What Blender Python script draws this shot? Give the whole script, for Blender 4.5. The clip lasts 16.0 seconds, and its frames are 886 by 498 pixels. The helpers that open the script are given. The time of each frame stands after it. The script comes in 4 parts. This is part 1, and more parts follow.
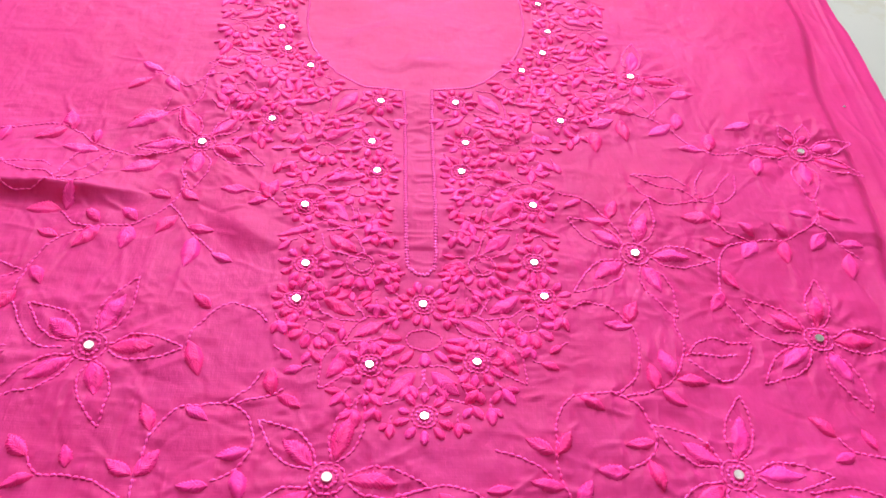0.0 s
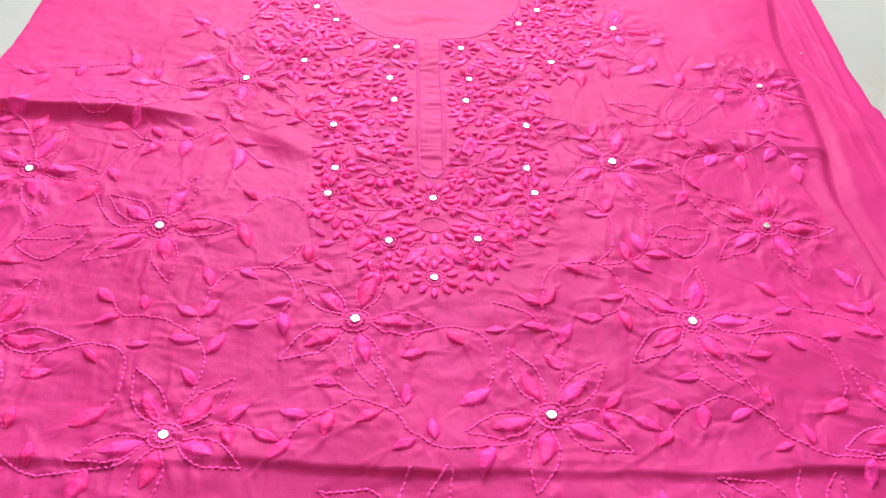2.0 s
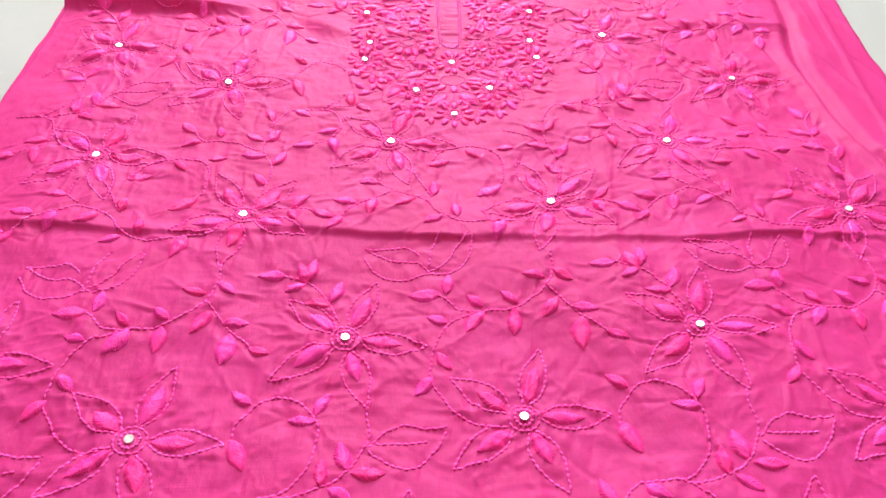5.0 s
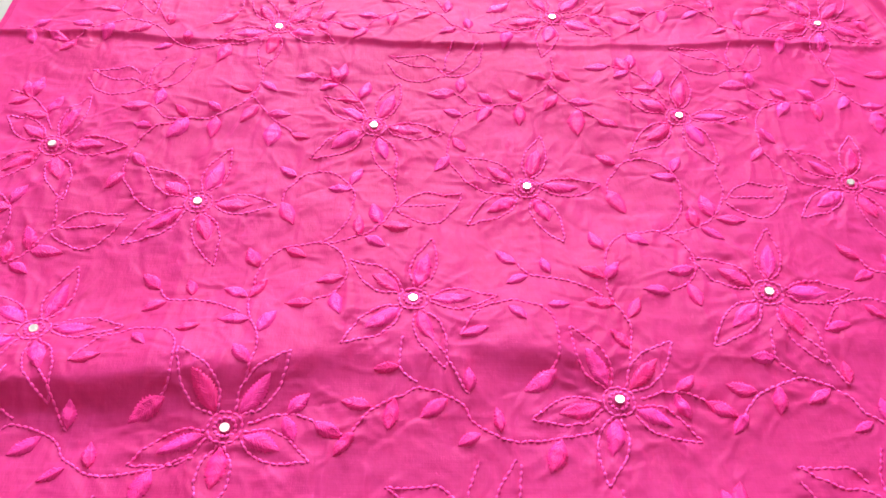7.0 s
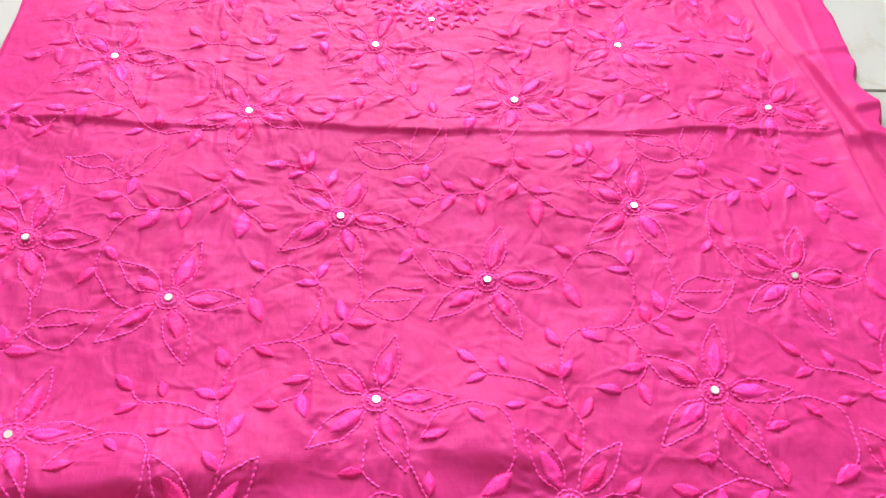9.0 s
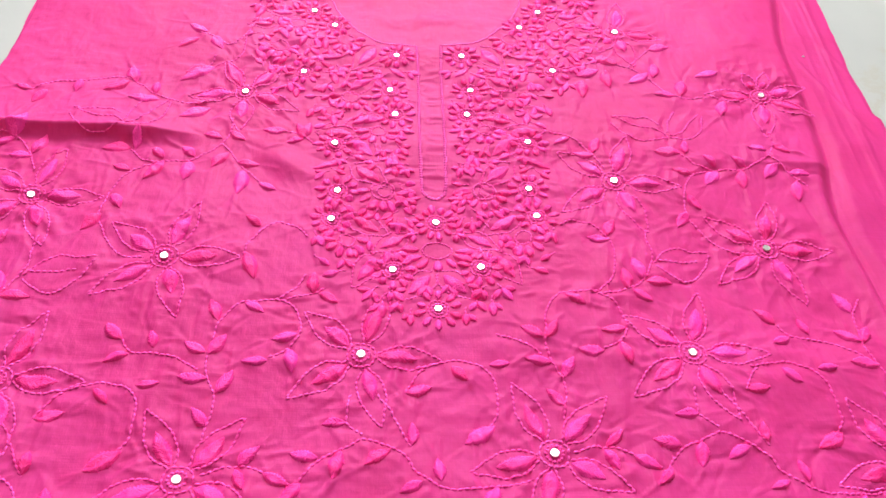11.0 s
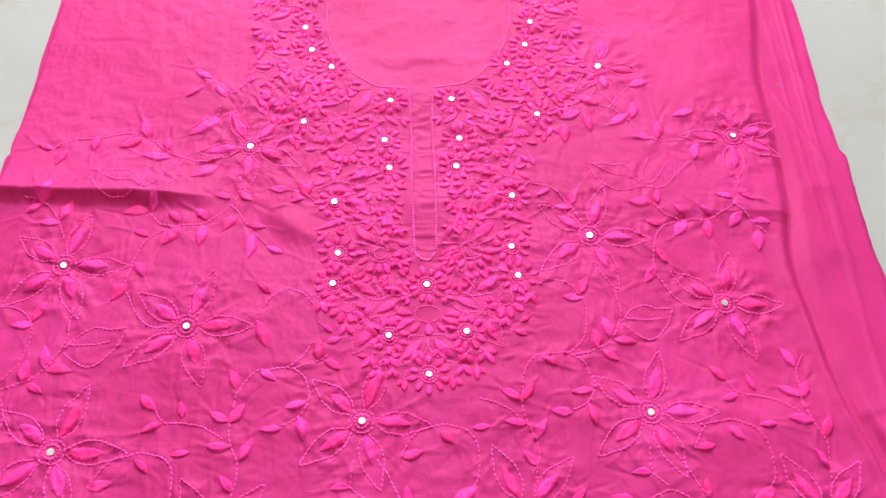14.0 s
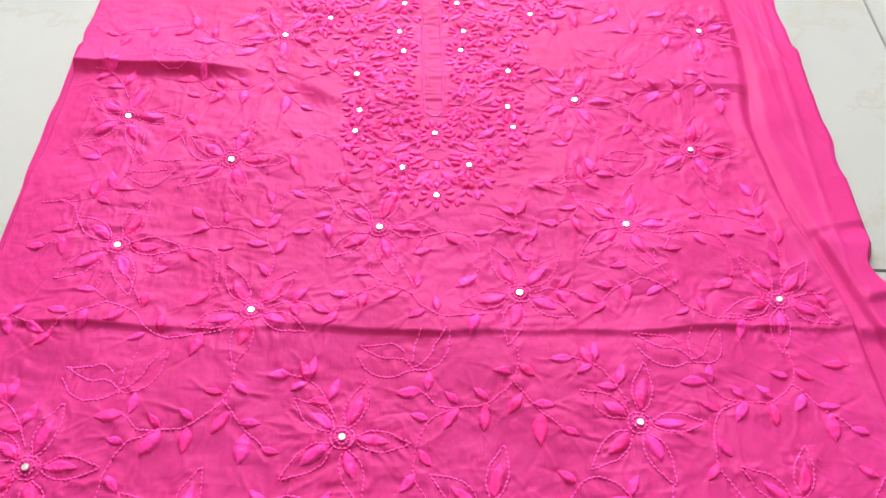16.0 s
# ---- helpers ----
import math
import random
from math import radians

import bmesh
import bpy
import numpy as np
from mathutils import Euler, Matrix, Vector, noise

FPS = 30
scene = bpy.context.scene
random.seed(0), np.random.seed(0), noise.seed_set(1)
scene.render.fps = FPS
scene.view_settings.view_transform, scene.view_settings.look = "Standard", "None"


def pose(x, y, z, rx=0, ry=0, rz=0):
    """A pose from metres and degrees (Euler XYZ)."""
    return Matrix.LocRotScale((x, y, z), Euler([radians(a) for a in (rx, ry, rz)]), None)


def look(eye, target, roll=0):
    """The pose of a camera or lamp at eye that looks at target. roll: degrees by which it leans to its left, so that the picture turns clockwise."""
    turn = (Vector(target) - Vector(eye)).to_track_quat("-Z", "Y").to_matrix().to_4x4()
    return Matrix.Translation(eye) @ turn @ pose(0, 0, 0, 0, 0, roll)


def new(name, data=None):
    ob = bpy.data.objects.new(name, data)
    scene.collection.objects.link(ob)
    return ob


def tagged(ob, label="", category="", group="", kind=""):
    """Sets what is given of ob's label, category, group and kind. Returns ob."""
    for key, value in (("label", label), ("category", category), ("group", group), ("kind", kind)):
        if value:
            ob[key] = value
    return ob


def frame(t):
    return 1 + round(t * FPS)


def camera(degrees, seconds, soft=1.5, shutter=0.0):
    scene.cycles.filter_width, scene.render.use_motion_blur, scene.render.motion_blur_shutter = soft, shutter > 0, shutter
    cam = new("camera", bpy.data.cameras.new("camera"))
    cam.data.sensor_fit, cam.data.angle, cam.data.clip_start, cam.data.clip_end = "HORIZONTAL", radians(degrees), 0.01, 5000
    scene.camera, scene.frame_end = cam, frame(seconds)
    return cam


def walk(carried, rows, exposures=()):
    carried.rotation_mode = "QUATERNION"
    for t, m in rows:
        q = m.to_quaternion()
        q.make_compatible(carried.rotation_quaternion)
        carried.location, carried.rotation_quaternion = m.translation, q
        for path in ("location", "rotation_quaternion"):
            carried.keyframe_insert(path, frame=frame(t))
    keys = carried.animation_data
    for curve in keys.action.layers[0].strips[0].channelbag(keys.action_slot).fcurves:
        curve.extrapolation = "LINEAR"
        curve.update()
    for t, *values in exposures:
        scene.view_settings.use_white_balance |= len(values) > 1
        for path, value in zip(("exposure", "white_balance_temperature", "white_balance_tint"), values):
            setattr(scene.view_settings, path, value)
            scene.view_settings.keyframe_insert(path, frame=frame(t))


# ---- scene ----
cam = camera(55.0, 16.0)
PATH = [
    (0, (-0.016, -0.227, 0.366), (0.084, 1.135, -1.095), 5.9),
    (0.5, (-0.018, -0.247, 0.365), (0.071, 1.128, -1.084), 5.5),
    (1, (-0.019, -0.276, 0.369), (0.054, 1.102, -1.078), 4.8),
    (1.5, (-0.012, -0.316, 0.378), (0.05, 1.071, -1.062), 4.4),
    (2, (-0.012, -0.349, 0.38), (0.052, 1.053, -1.045), 4.4),
    (2.5, (-0.015, -0.381, 0.387), (0.046, 1.032, -1.027), 4.5),
    (3, (-0.014, -0.403, 0.387), (0.047, 1.033, -1.004), 4.4),
    (3.2, (-0.013, -0.411, 0.383), (0.048, 1.026, -1.006), 4.4),
    (5.3, (-0.012, -0.536, 0.363), (0.005, 0.894, -1.036), 1.8),
    (5.5, (-0.015, -0.545, 0.359), (0.011, 0.854, -1.07), 2.2),
    (6, (-0.017, -0.572, 0.357), (0.01, 0.783, -1.114), 2.3),
    (6.5, (-0.018, -0.596, 0.367), (0.007, 0.693, -1.162), 2.2),
    (7, (-0.021, -0.623, 0.385), (0.004, 0.621, -1.182), 2.2),
    (7.5, (-0.023, -0.642, 0.402), (0.007, 0.568, -1.19), 2.4),
    (8, (-0.022, -0.649, 0.43), (0.057, 0.503, -1.203), 4.4),
    (8.5, (-0.015, -0.624, 0.443), (0.065, 0.558, -1.169), 4.3),
    (9, (-0.014, -0.586, 0.441), (0.065, 0.644, -1.134), 4.2),
    (9.5, (-0.015, -0.529, 0.432), (0.056, 0.752, -1.103), 4.0),
    (10, (-0.018, -0.457, 0.424), (0.059, 0.847, -1.091), 4.4),
    (10.2, (-0.023, -0.42, 0.418), (0.063, 0.901, -1.08), 5.0),
    (12.3, (-0.008, -0.2, 0.433), (0.07, 0.943, -1.207), 5.0),
    (12.5, (-0.006, -0.183, 0.454), (0.066, 0.917, -1.215), 4.5),
    (13, (-0.013, -0.176, 0.491), (0.055, 0.889, -1.2), 4.2),
    (13.5, (-0.016, -0.194, 0.53), (0.055, 0.866, -1.164), 4.4),
    (14, (-0.013, -0.24, 0.551), (0.058, 0.817, -1.146), 4.4),
    (14.5, (-0.019, -0.304, 0.572), (0.049, 0.815, -1.084), 4.1),
    (15, (-0.01, -0.363, 0.565), (0.045, 0.83, -1.039), 3.3),
    (15.5, (-0.004, -0.424, 0.556), (0.034, 0.801, -1.024), 2.6),
    (16, (-0.008, -0.459, 0.529), (0.033, 0.754, -1.06), 2.9),
]
walk(cam, [(t, look(eye, target, roll)) for t, eye, target, roll in PATH],
     exposures=((0, 0.53), (3, 0.73), (5.5, 0.94), (7, 1.06), (9, 1.0), (10.2, 0.80), (12.5, 0.54), (14.5, 0.52), (16, 0.80)))

# ---- world and light: daylight through one window beyond the neck of the garment ----
world = bpy.data.worlds.new("world")
scene.world = world
world.use_nodes = True
wn = world.node_tree
sky = wn.nodes.new("ShaderNodeTexSky")
sky.sky_type = "NISHITA"
sky.sun_disc = False
sky.sun_elevation = radians(38)
sky.sun_rotation = radians(200)
wn.links.new(sky.outputs[0], wn.nodes["Background"].inputs[0])
wn.nodes["Background"].inputs[1].default_value = 0.12
lamp = bpy.data.lights.new("window_daylight", "AREA")
lamp.shape, lamp.size, lamp.size_y, lamp.energy, lamp.color = "RECTANGLE", 1.3, 1.6, 62.0, (1.0, 0.985, 0.985)
day = new("window_daylight", lamp)
day.matrix_world = look((-0.08, 1.66, 1.45), (-0.08, 0.0, 0.8))


# ---- materials ----
def material(name):
    m = bpy.data.materials.new(name)
    m.use_nodes = True
    t = m.node_tree
    return m, t.nodes, t.links, t.nodes["Principled BSDF"]


def tex(nodes, links, kind, scale, detail=4.0, rough=0.55, stretch=(1, 1, 1)):
    co = nodes.new("ShaderNodeTexCoord")
    mp = nodes.new("ShaderNodeMapping")
    mp.inputs["Scale"].default_value = stretch
    links.new(co.outputs["Object"], mp.inputs[0])
    n = nodes.new(kind)
    links.new(mp.outputs[0], n.inputs["Vector"])
    n.inputs["Scale"].default_value = scale
    if kind == "ShaderNodeTexNoise":
        n.inputs["Detail"].default_value, n.inputs["Roughness"].default_value = detail, rough
    return n


def ramp(nodes, links, src, stops):
    r = nodes.new("ShaderNodeValToRGB")
    while len(r.color_ramp.elements) < len(stops):
        r.color_ramp.elements.new(0.5)
    for e, (p, c) in zip(r.color_ramp.elements, stops):
        e.position, e.color = p, (*c, 1)
    links.new(src, r.inputs[0])
    return r


def bump(nodes, links, bsdf, src, strength, distance):
    b = nodes.new("ShaderNodeBump")
    b.inputs["Strength"].default_value, b.inputs["Distance"].default_value = strength, distance
    links.new(src, b.inputs["Height"])
    old = bsdf.inputs["Normal"].links
    if old:
        links.new(old[0].from_socket, b.inputs["Normal"])
    links.new(b.outputs[0], bsdf.inputs["Normal"])


def cotton(name, low, high):
    """Thin woven cotton: slubs along both threads, soft crumple, a little sheen."""
    m, n, l, b = material(name)
    a = tex(n, l, "ShaderNodeTexNoise", 9.0, 5, 0.6)
    r = ramp(n, l, a.outputs["Fac"], ((0.3, low), (0.7, high)))
    slub = tex(n, l, "ShaderNodeTexNoise", 160, 3, 0.6, (6, 0.35, 1))
    mix = n.new("ShaderNodeMixRGB")
    mix.blend_type = "OVERLAY"
    mix.inputs[0].default_value = 0.16
    l.new(r.outputs[0], mix.inputs[1])
    l.new(slub.outputs["Fac"], mix.inputs[2])
    weft = tex(n, l, "ShaderNodeTexNoise", 170, 3, 0.6, (0.3, 6, 1))
    mix_weft = n.new("ShaderNodeMixRGB")
    mix_weft.blend_type = "OVERLAY"
    mix_weft.inputs[0].default_value = 0.16
    l.new(mix.outputs[0], mix_weft.inputs[1])
    l.new(weft.outputs["Fac"], mix_weft.inputs[2])
    l.new(mix_weft.outputs[0], b.inputs["Base Color"])
    b.inputs["Roughness"].default_value = 0.54
    b.inputs["Specular IOR Level"].default_value = 0.15
    thin = n.new("ShaderNodeBsdfTranslucent")
    thin.inputs["Color"].default_value = (0.92, 0.012, 0.075, 1)
    both = n.new("ShaderNodeMixShader")
    both.inputs[0].default_value = 0.30
    l.new(b.outputs[0], both.inputs[1])
    l.new(thin.outputs[0], both.inputs[2])
    l.new(both.outputs[0], n["Material Output"].inputs["Surface"])
    crumple = tex(n, l, "ShaderNodeTexNoise", 26, 3, 0.5)
    bump(n, l, b, crumple.outputs["Fac"], 0.5, 0.004)
    wrinkle = tex(n, l, "ShaderNodeTexNoise", 75, 4, 0.6, (1.5, 0.7, 1))
    bump(n, l, b, wrinkle.outputs["Fac"], 0.45, 0.0016)
    fine = tex(n, l, "ShaderNodeTexNoise", 420, 3, 0.6, (1, 0.5, 1))
    bump(n, l, b, fine.outputs["Fac"], 0.22, 0.0003)
    bump(n, l, b, slub.outputs["Fac"], 0.16, 0.0006)
    bump(n, l, b, weft.outputs["Fac"], 0.16, 0.0006)
    return m


def floss(name, low, high, rough=0.55):
    """Stranded embroidery thread with a soft silk gloss."""
    m, n, l, b = material(name)
    info = n.new("ShaderNodeObjectInfo")
    r = ramp(n, l, info.outputs["Random"], ((0.0, low), (1.0, high)))
    strand = tex(n, l, "ShaderNodeTexNoise", 900, 3, 0.6, (1, 0.35, 1))
    mix = n.new("ShaderNodeMixRGB")
    mix.blend_type = "OVERLAY"
    mix.inputs[0].default_value = 0.3
    l.new(r.outputs[0], mix.inputs[1])
    l.new(strand.outputs["Fac"], mix.inputs[2])
    l.new(mix.outputs[0], b.inputs["Base Color"])
    b.inputs["Roughness"].default_value = rough
    b.inputs["Specular IOR Level"].default_value = 0.15
    b.inputs["Sheen Weight"].default_value = 0.06
    b.inputs["Sheen Tint"].default_value = (1.0, 0.5, 0.9, 1)
    bump(n, l, b, strand.outputs["Fac"], 0.35, 0.0003)
    return m


def satin(name, low, high, rough=0.5):
    """Satin stitch: threads laid slantwise from a middle line to both sides of the leaf."""
    m = floss(name, low, high, rough)
    n, l = m.node_tree.nodes, m.node_tree.links
    b = n["Principled BSDF"]
    uv = n.new("ShaderNodeUVMap")
    uv.uv_map = "thread"
    sep = n.new("ShaderNodeSeparateXYZ")
    l.new(uv.outputs[0], sep.inputs[0])
    side = n.new("ShaderNodeMath")
    side.operation = "ABSOLUTE"
    l.new(sep.outputs["Y"], side.inputs[0])
    slant = n.new("ShaderNodeMath")
    slant.operation = "MULTIPLY_ADD"
    slant.inputs[1].default_value = -1.1
    l.new(side.outputs[0], slant.inputs[0])
    l.new(sep.outputs["X"], slant.inputs[2])
    vec = n.new("ShaderNodeCombineXYZ")
    l.new(slant.outputs[0], vec.inputs[0])
    half = n.new("ShaderNodeMath")
    half.operation = "MULTIPLY"
    half.inputs[1].default_value = 0.25
    l.new(sep.outputs["Y"], half.inputs[0])
    l.new(half.outputs[0], vec.inputs[1])
    th = n.new("ShaderNodeTexNoise")
    th.inputs["Scale"].default_value, th.inputs["Detail"].default_value, th.inputs["Roughness"].default_value = 9.0, 2.0, 0.5
    l.new(vec.outputs[0], th.inputs["Vector"])
    bump(n, l, b, th.outputs["Fac"], 0.6, 0.0011)
    b.inputs["Specular IOR Level"].default_value = 0.2
    b.inputs["Anisotropic"].default_value = 0.6
    along = n.new("ShaderNodeTangent")
    along.direction_type, along.uv_map = "UV_MAP", "thread"
    l.new(along.outputs[0], b.inputs["Tangent"])
    return m


COTTON = cotton("pink_cotton", (0.69, 0.037, 0.250), (0.77, 0.052, 0.328))
COTTON_BACK = cotton("pink_cotton_back", (0.68, 0.036, 0.246), (0.75, 0.050, 0.318))
FLOSS = satin("magenta_floss", (0.96, 0.028, 0.27), (0.97, 0.044, 0.40), 0.45)
CHAIN = floss("pink_chain_thread", (0.95, 0.055, 0.37), (0.95, 0.085, 0.46), 0.45)

ROPE = floss("pale_pink_rope_thread", (0.95, 0.09, 0.44), (0.95, 0.11, 0.50), 0.5)

MIRROR, n_, l_, b_ = material("mirror_glass")
b_.inputs["Base Color"].default_value = (0.92, 0.92, 0.9, 1)
b_.inputs["Metallic"].default_value = 1.0
b_.inputs["Roughness"].default_value = 0.28
g_ = tex(n_, l_, "ShaderNodeTexNoise", 260, 2)
bump(n_, l_, b_, g_.outputs["Fac"], 0.3, 0.001)

MARBLE, n_, l_, b_ = material("polished_marble_tile")
w_ = tex(n_, l_, "ShaderNodeTexNoise", 2.2, 8, 0.62)
r_ = ramp(n_, l_, w_.outputs["Fac"], ((0.35, (0.36, 0.385, 0.37)), (0.62, (0.41, 0.43, 0.41))))
v_ = tex(n_, l_, "ShaderNodeTexNoise", 3.1, 9, 0.66)
vr_ = ramp(n_, l_, v_.outputs["Fac"], ((0.470, (0, 0, 0)), (0.492, (0.8, 0.8, 0.8)), (0.514, (0, 0, 0))))
mx_ = n_.new("ShaderNodeMixRGB")
l_.new(vr_.outputs[0], mx_.inputs[0])
l_.new(r_.outputs[0], mx_.inputs[1])
mx_.inputs[2].default_value = (0.36, 0.36, 0.31, 1)
l_.new(mx_.outputs[0], b_.inputs["Base Color"])
b_.inputs["Roughness"].default_value = 0.4
b_.inputs["Specular IOR Level"].default_value = 0.2

GROUT, n_, l_, b_ = material("grey_grout")
g_ = tex(n_, l_, "ShaderNodeTexNoise", 90, 4)
r_ = ramp(n_, l_, g_.outputs["Fac"], ((0.3, (0.20, 0.20, 0.19)), (0.7, (0.28, 0.28, 0.26))))
l_.new(r_.outputs[0], b_.inputs["Base Color"])
b_.inputs["Roughness"].default_value = 0.9

PLASTER, n_, l_, b_ = material("beige_plaster")
g_ = tex(n_, l_, "ShaderNodeTexNoise", 3, 5)
r_ = ramp(n_, l_, g_.outputs["Fac"], ((0.3, (0.34, 0.30, 0.25)), (0.7, (0.40, 0.35, 0.29))))
l_.new(r_.outputs[0], b_.inputs["Base Color"])
b_.inputs["Roughness"].default_value = 0.85
g_ = tex(n_, l_, "ShaderNodeTexNoise", 60, 4)
bump(n_, l_, b_, g_.outputs["Fac"], 0.2, 0.002)

CEILING_PAINT, n_, l_, b_ = material("white_ceiling_paint")
g_ = tex(n_, l_, "ShaderNodeTexNoise", 4, 5)
r_ = ramp(n_, l_, g_.outputs["Fac"], ((0.3, (0.70, 0.69, 0.67)), (0.7, (0.76, 0.75, 0.73))))
l_.new(r_.outputs[0], b_.inputs["Base Color"])
b_.inputs["Roughness"].default_value = 0.9

FRAME_PAINT, n_, l_, b_ = material("white_window_paint")
g_ = tex(n_, l_, "ShaderNodeTexNoise", 30, 4)
r_ = ramp(n_, l_, g_.outputs["Fac"], ((0.3, (0.74, 0.74, 0.72)), (0.7, (0.80, 0.80, 0.78))))
l_.new(r_.outputs[0], b_.inputs["Base Color"])
b_.inputs["Roughness"].default_value = 0.5

GLASS, n_, l_, b_ = material("window_glass")
b_.inputs["Transmission Weight"].default_value = 1.0
b_.inputs["Roughness"].default_value = 0.0
b_.inputs["IOR"].default_value = 1.45


# ---- helpers for meshes ----
def mesh_object(name, verts, faces, mat, parent=None, label="", smooth=True):
    me = bpy.data.meshes.new(name)
    me.from_pydata([tuple(map(float, v)) for v in verts], [], faces)
    me.materials.append(mat)
    if smooth:
        me.polygons.foreach_set("use_smooth", [True] * len(me.polygons))
    me.update()
    ob = new(name, me)
    if parent:
        ob.parent = parent
    if label:
        tagged(ob, label)
    return ob


def box(name, lo, hi, mat, parent=None, label="", bevel=0.0):
    bm = bmesh.new()
    bmesh.ops.create_cube(bm, size=1)
    for v in bm.verts:
        v.co = [lo[i] + (v.co[i] + 0.5) * (hi[i] - lo[i]) for i in range(3)]
    if bevel:
        bmesh.ops.bevel(bm, geom=bm.edges[:], offset=bevel, segments=2, affect="EDGES")
    me = bpy.data.meshes.new(name)
    bm.to_mesh(me)
    bm.free()
    me.materials.append(mat)
    ob = new(name, me)
    if parent:
        ob.parent = parent
    if label:
        tagged(ob, label)
    return ob


# ---- the room ----
X0, X1, Y0, Y1, ZC = -2.1, 2.1, -2.6, 1.7, 2.7
floor = box("floor", (X0, Y0, -0.06), (X1, Y1, -0.0205), GROUT)
tagged(floor, "off-white polished marble tiled floor with grey joints", "floor", kind="structure")
TILE, TX, TY = 0.60, 0.449, -0.057
bm = bmesh.new()
bmesh.ops.create_cube(bm, size=1)
for v in bm.verts:
    v.co = (v.co.x * (TILE - 0.0018), v.co.y * (TILE - 0.0018), v.co.z * 0.008)
bmesh.ops.bevel(bm, geom=[e for e in bm.edges if e.verts[0].co.z > 0 and e.verts[1].co.z > 0], offset=0.0008, segments=2, affect="EDGES")
tile_mesh = bpy.data.meshes.new("tile")
bm.to_mesh(tile_mesh)
bm.free()
tile_mesh.materials.append(MARBLE)
for i in range(-4, 3):
    for j in range(-4, 3):
        cx, cy = TX + (i + 0.5) * TILE, TY + (j + 0.5) * TILE
        if X0 - 0.2 < cx < X1 + 0.2 and Y0 - 0.2 < cy < Y1 + 0.2:
            tile = new("tile", tile_mesh)
            tile.parent = floor
            tile.location = (cx, cy, -0.0165)
T = 0.15
tagged(box("wall_south", (X0 - T, Y0 - T, -0.05), (X1 + T, Y0, ZC), PLASTER), "plain beige plastered wall", "wall", kind="structure")
tagged(box("wall_west", (X0 - T, Y0, -0.05), (X0, Y1, ZC), PLASTER), "plain beige plastered wall", "wall", kind="structure")
tagged(box("wall_east", (X1, Y0, -0.05), (X1 + T, Y1, ZC), PLASTER), "plain beige plastered wall", "wall", kind="structure")
tagged(box("ceiling", (X0 - T, Y0 - T, ZC), (X1 + T, Y1 + T, ZC + T), CEILING_PAINT), "plain white ceiling", "ceiling", kind="structure")
WC, WX, WB, WT = -0.08, 0.7, 0.6, 2.3
bm = bmesh.new()
for lo, hi in (((X0 - T, -0.05), (WC - WX, ZC)), ((WC + WX, -0.05), (X1 + T, ZC)), ((WC - WX, -0.05), (WC + WX, WB)), ((WC - WX, WT), (WC + WX, ZC))):
    part_v = bmesh.ops.create_cube(bm, size=1)["verts"]
    for v in part_v:
        v.co = (lo[0] + (v.co.x + 0.5) * (hi[0] - lo[0]), Y1 + (v.co.y + 0.5) * T, lo[1] + (v.co.z + 0.5) * (hi[1] - lo[1]))
me = bpy.data.meshes.new("wall_north")
bm.to_mesh(me)
bm.free()
me.materials.append(PLASTER)
tagged(new("wall_north", me), "beige plastered wall with a wide window opening", "wall", kind="structure")
win = tagged(new("window_1"), "white-framed window letting in soft daylight", "window", kind="structure")
for nm, lo, hi in (("window_frame", (-WX, WB), (-WX + 0.05, WT)), ("window_frame", (WX - 0.05, WB), (WX, WT)),
                   ("window_frame", (-WX + 0.05, WB), (WX - 0.05, WB + 0.05)), ("window_frame", (-WX + 0.05, WT - 0.05), (WX - 0.05, WT)),
                   ("mullion", (-0.02, WB + 0.05), (0.02, WT - 0.05))):
    box(nm, (WC + lo[0], Y1 + 0.05, lo[1]), (WC + hi[0], Y1 + 0.1, hi[1]), FRAME_PAINT, win, bevel=0.004)
for s in (-1, 1):
    g = box("pane", (WC + min(s * 0.02, s * (WX - 0.05)), Y1 + 0.073, WB + 0.05), (WC + max(s * 0.02, s * (WX - 0.05)), Y1 + 0.077, WT - 0.05), GLASS, win)
    g.visible_shadow = False

# ---- the garment: how the cloth lies (centimetres in, metres out) ----
kurta = tagged(new("kurta"), "bright pink embroidered cotton kurta with tiny mirrors, spread on marble floor", "kurta")


def smooth(a, b, v):
    u = np.clip((v - a) / (b - a), 0, 1)
    return u * u * (3 - 2 * u)


_rng = np.random.default_rng(5)
_tab = _rng.random((256, 256))


def vnoise(x, y):
    """Smooth value noise, -1 to 1."""
    xi, yi = np.floor(x).astype(int), np.floor(y).astype(int)
    fx, fy = x - xi, y - yi
    fx, fy = fx * fx * fx * (fx * (6 * fx - 15) + 10), fy * fy * fy * (fy * (6 * fy - 15) + 10)
    a, b = _tab[xi % 256, yi % 256], _tab[(xi + 1) % 256, yi % 256]
    c, d = _tab[xi % 256, (yi + 1) % 256], _tab[(xi + 1) % 256, (yi + 1) % 256]
    return 2 * ((a * (1 - fx) + b * fx) * (1 - fy) + (c * (1 - fx) + d * fx) * fy) - 1


def crease_y(x):
    return -12.9 + 0.02 * x + 0.0006 * x * x + 0.25 * vnoise(x / 5.0, x * 0 + 3.3)


def fold(y, yc, front, back, height):
    """A ridge along yc: short steep side towards smaller y, long easy side beyond."""
    d = y - yc
    return height * np.where(d < 0, np.clip(1 + d / front, 0, 1) ** 1.6, np.exp(-np.clip(d, 0, 99) / back))


PEGS = []        # places where the cloth lies at height zero, and how high the folds alone would lift it there


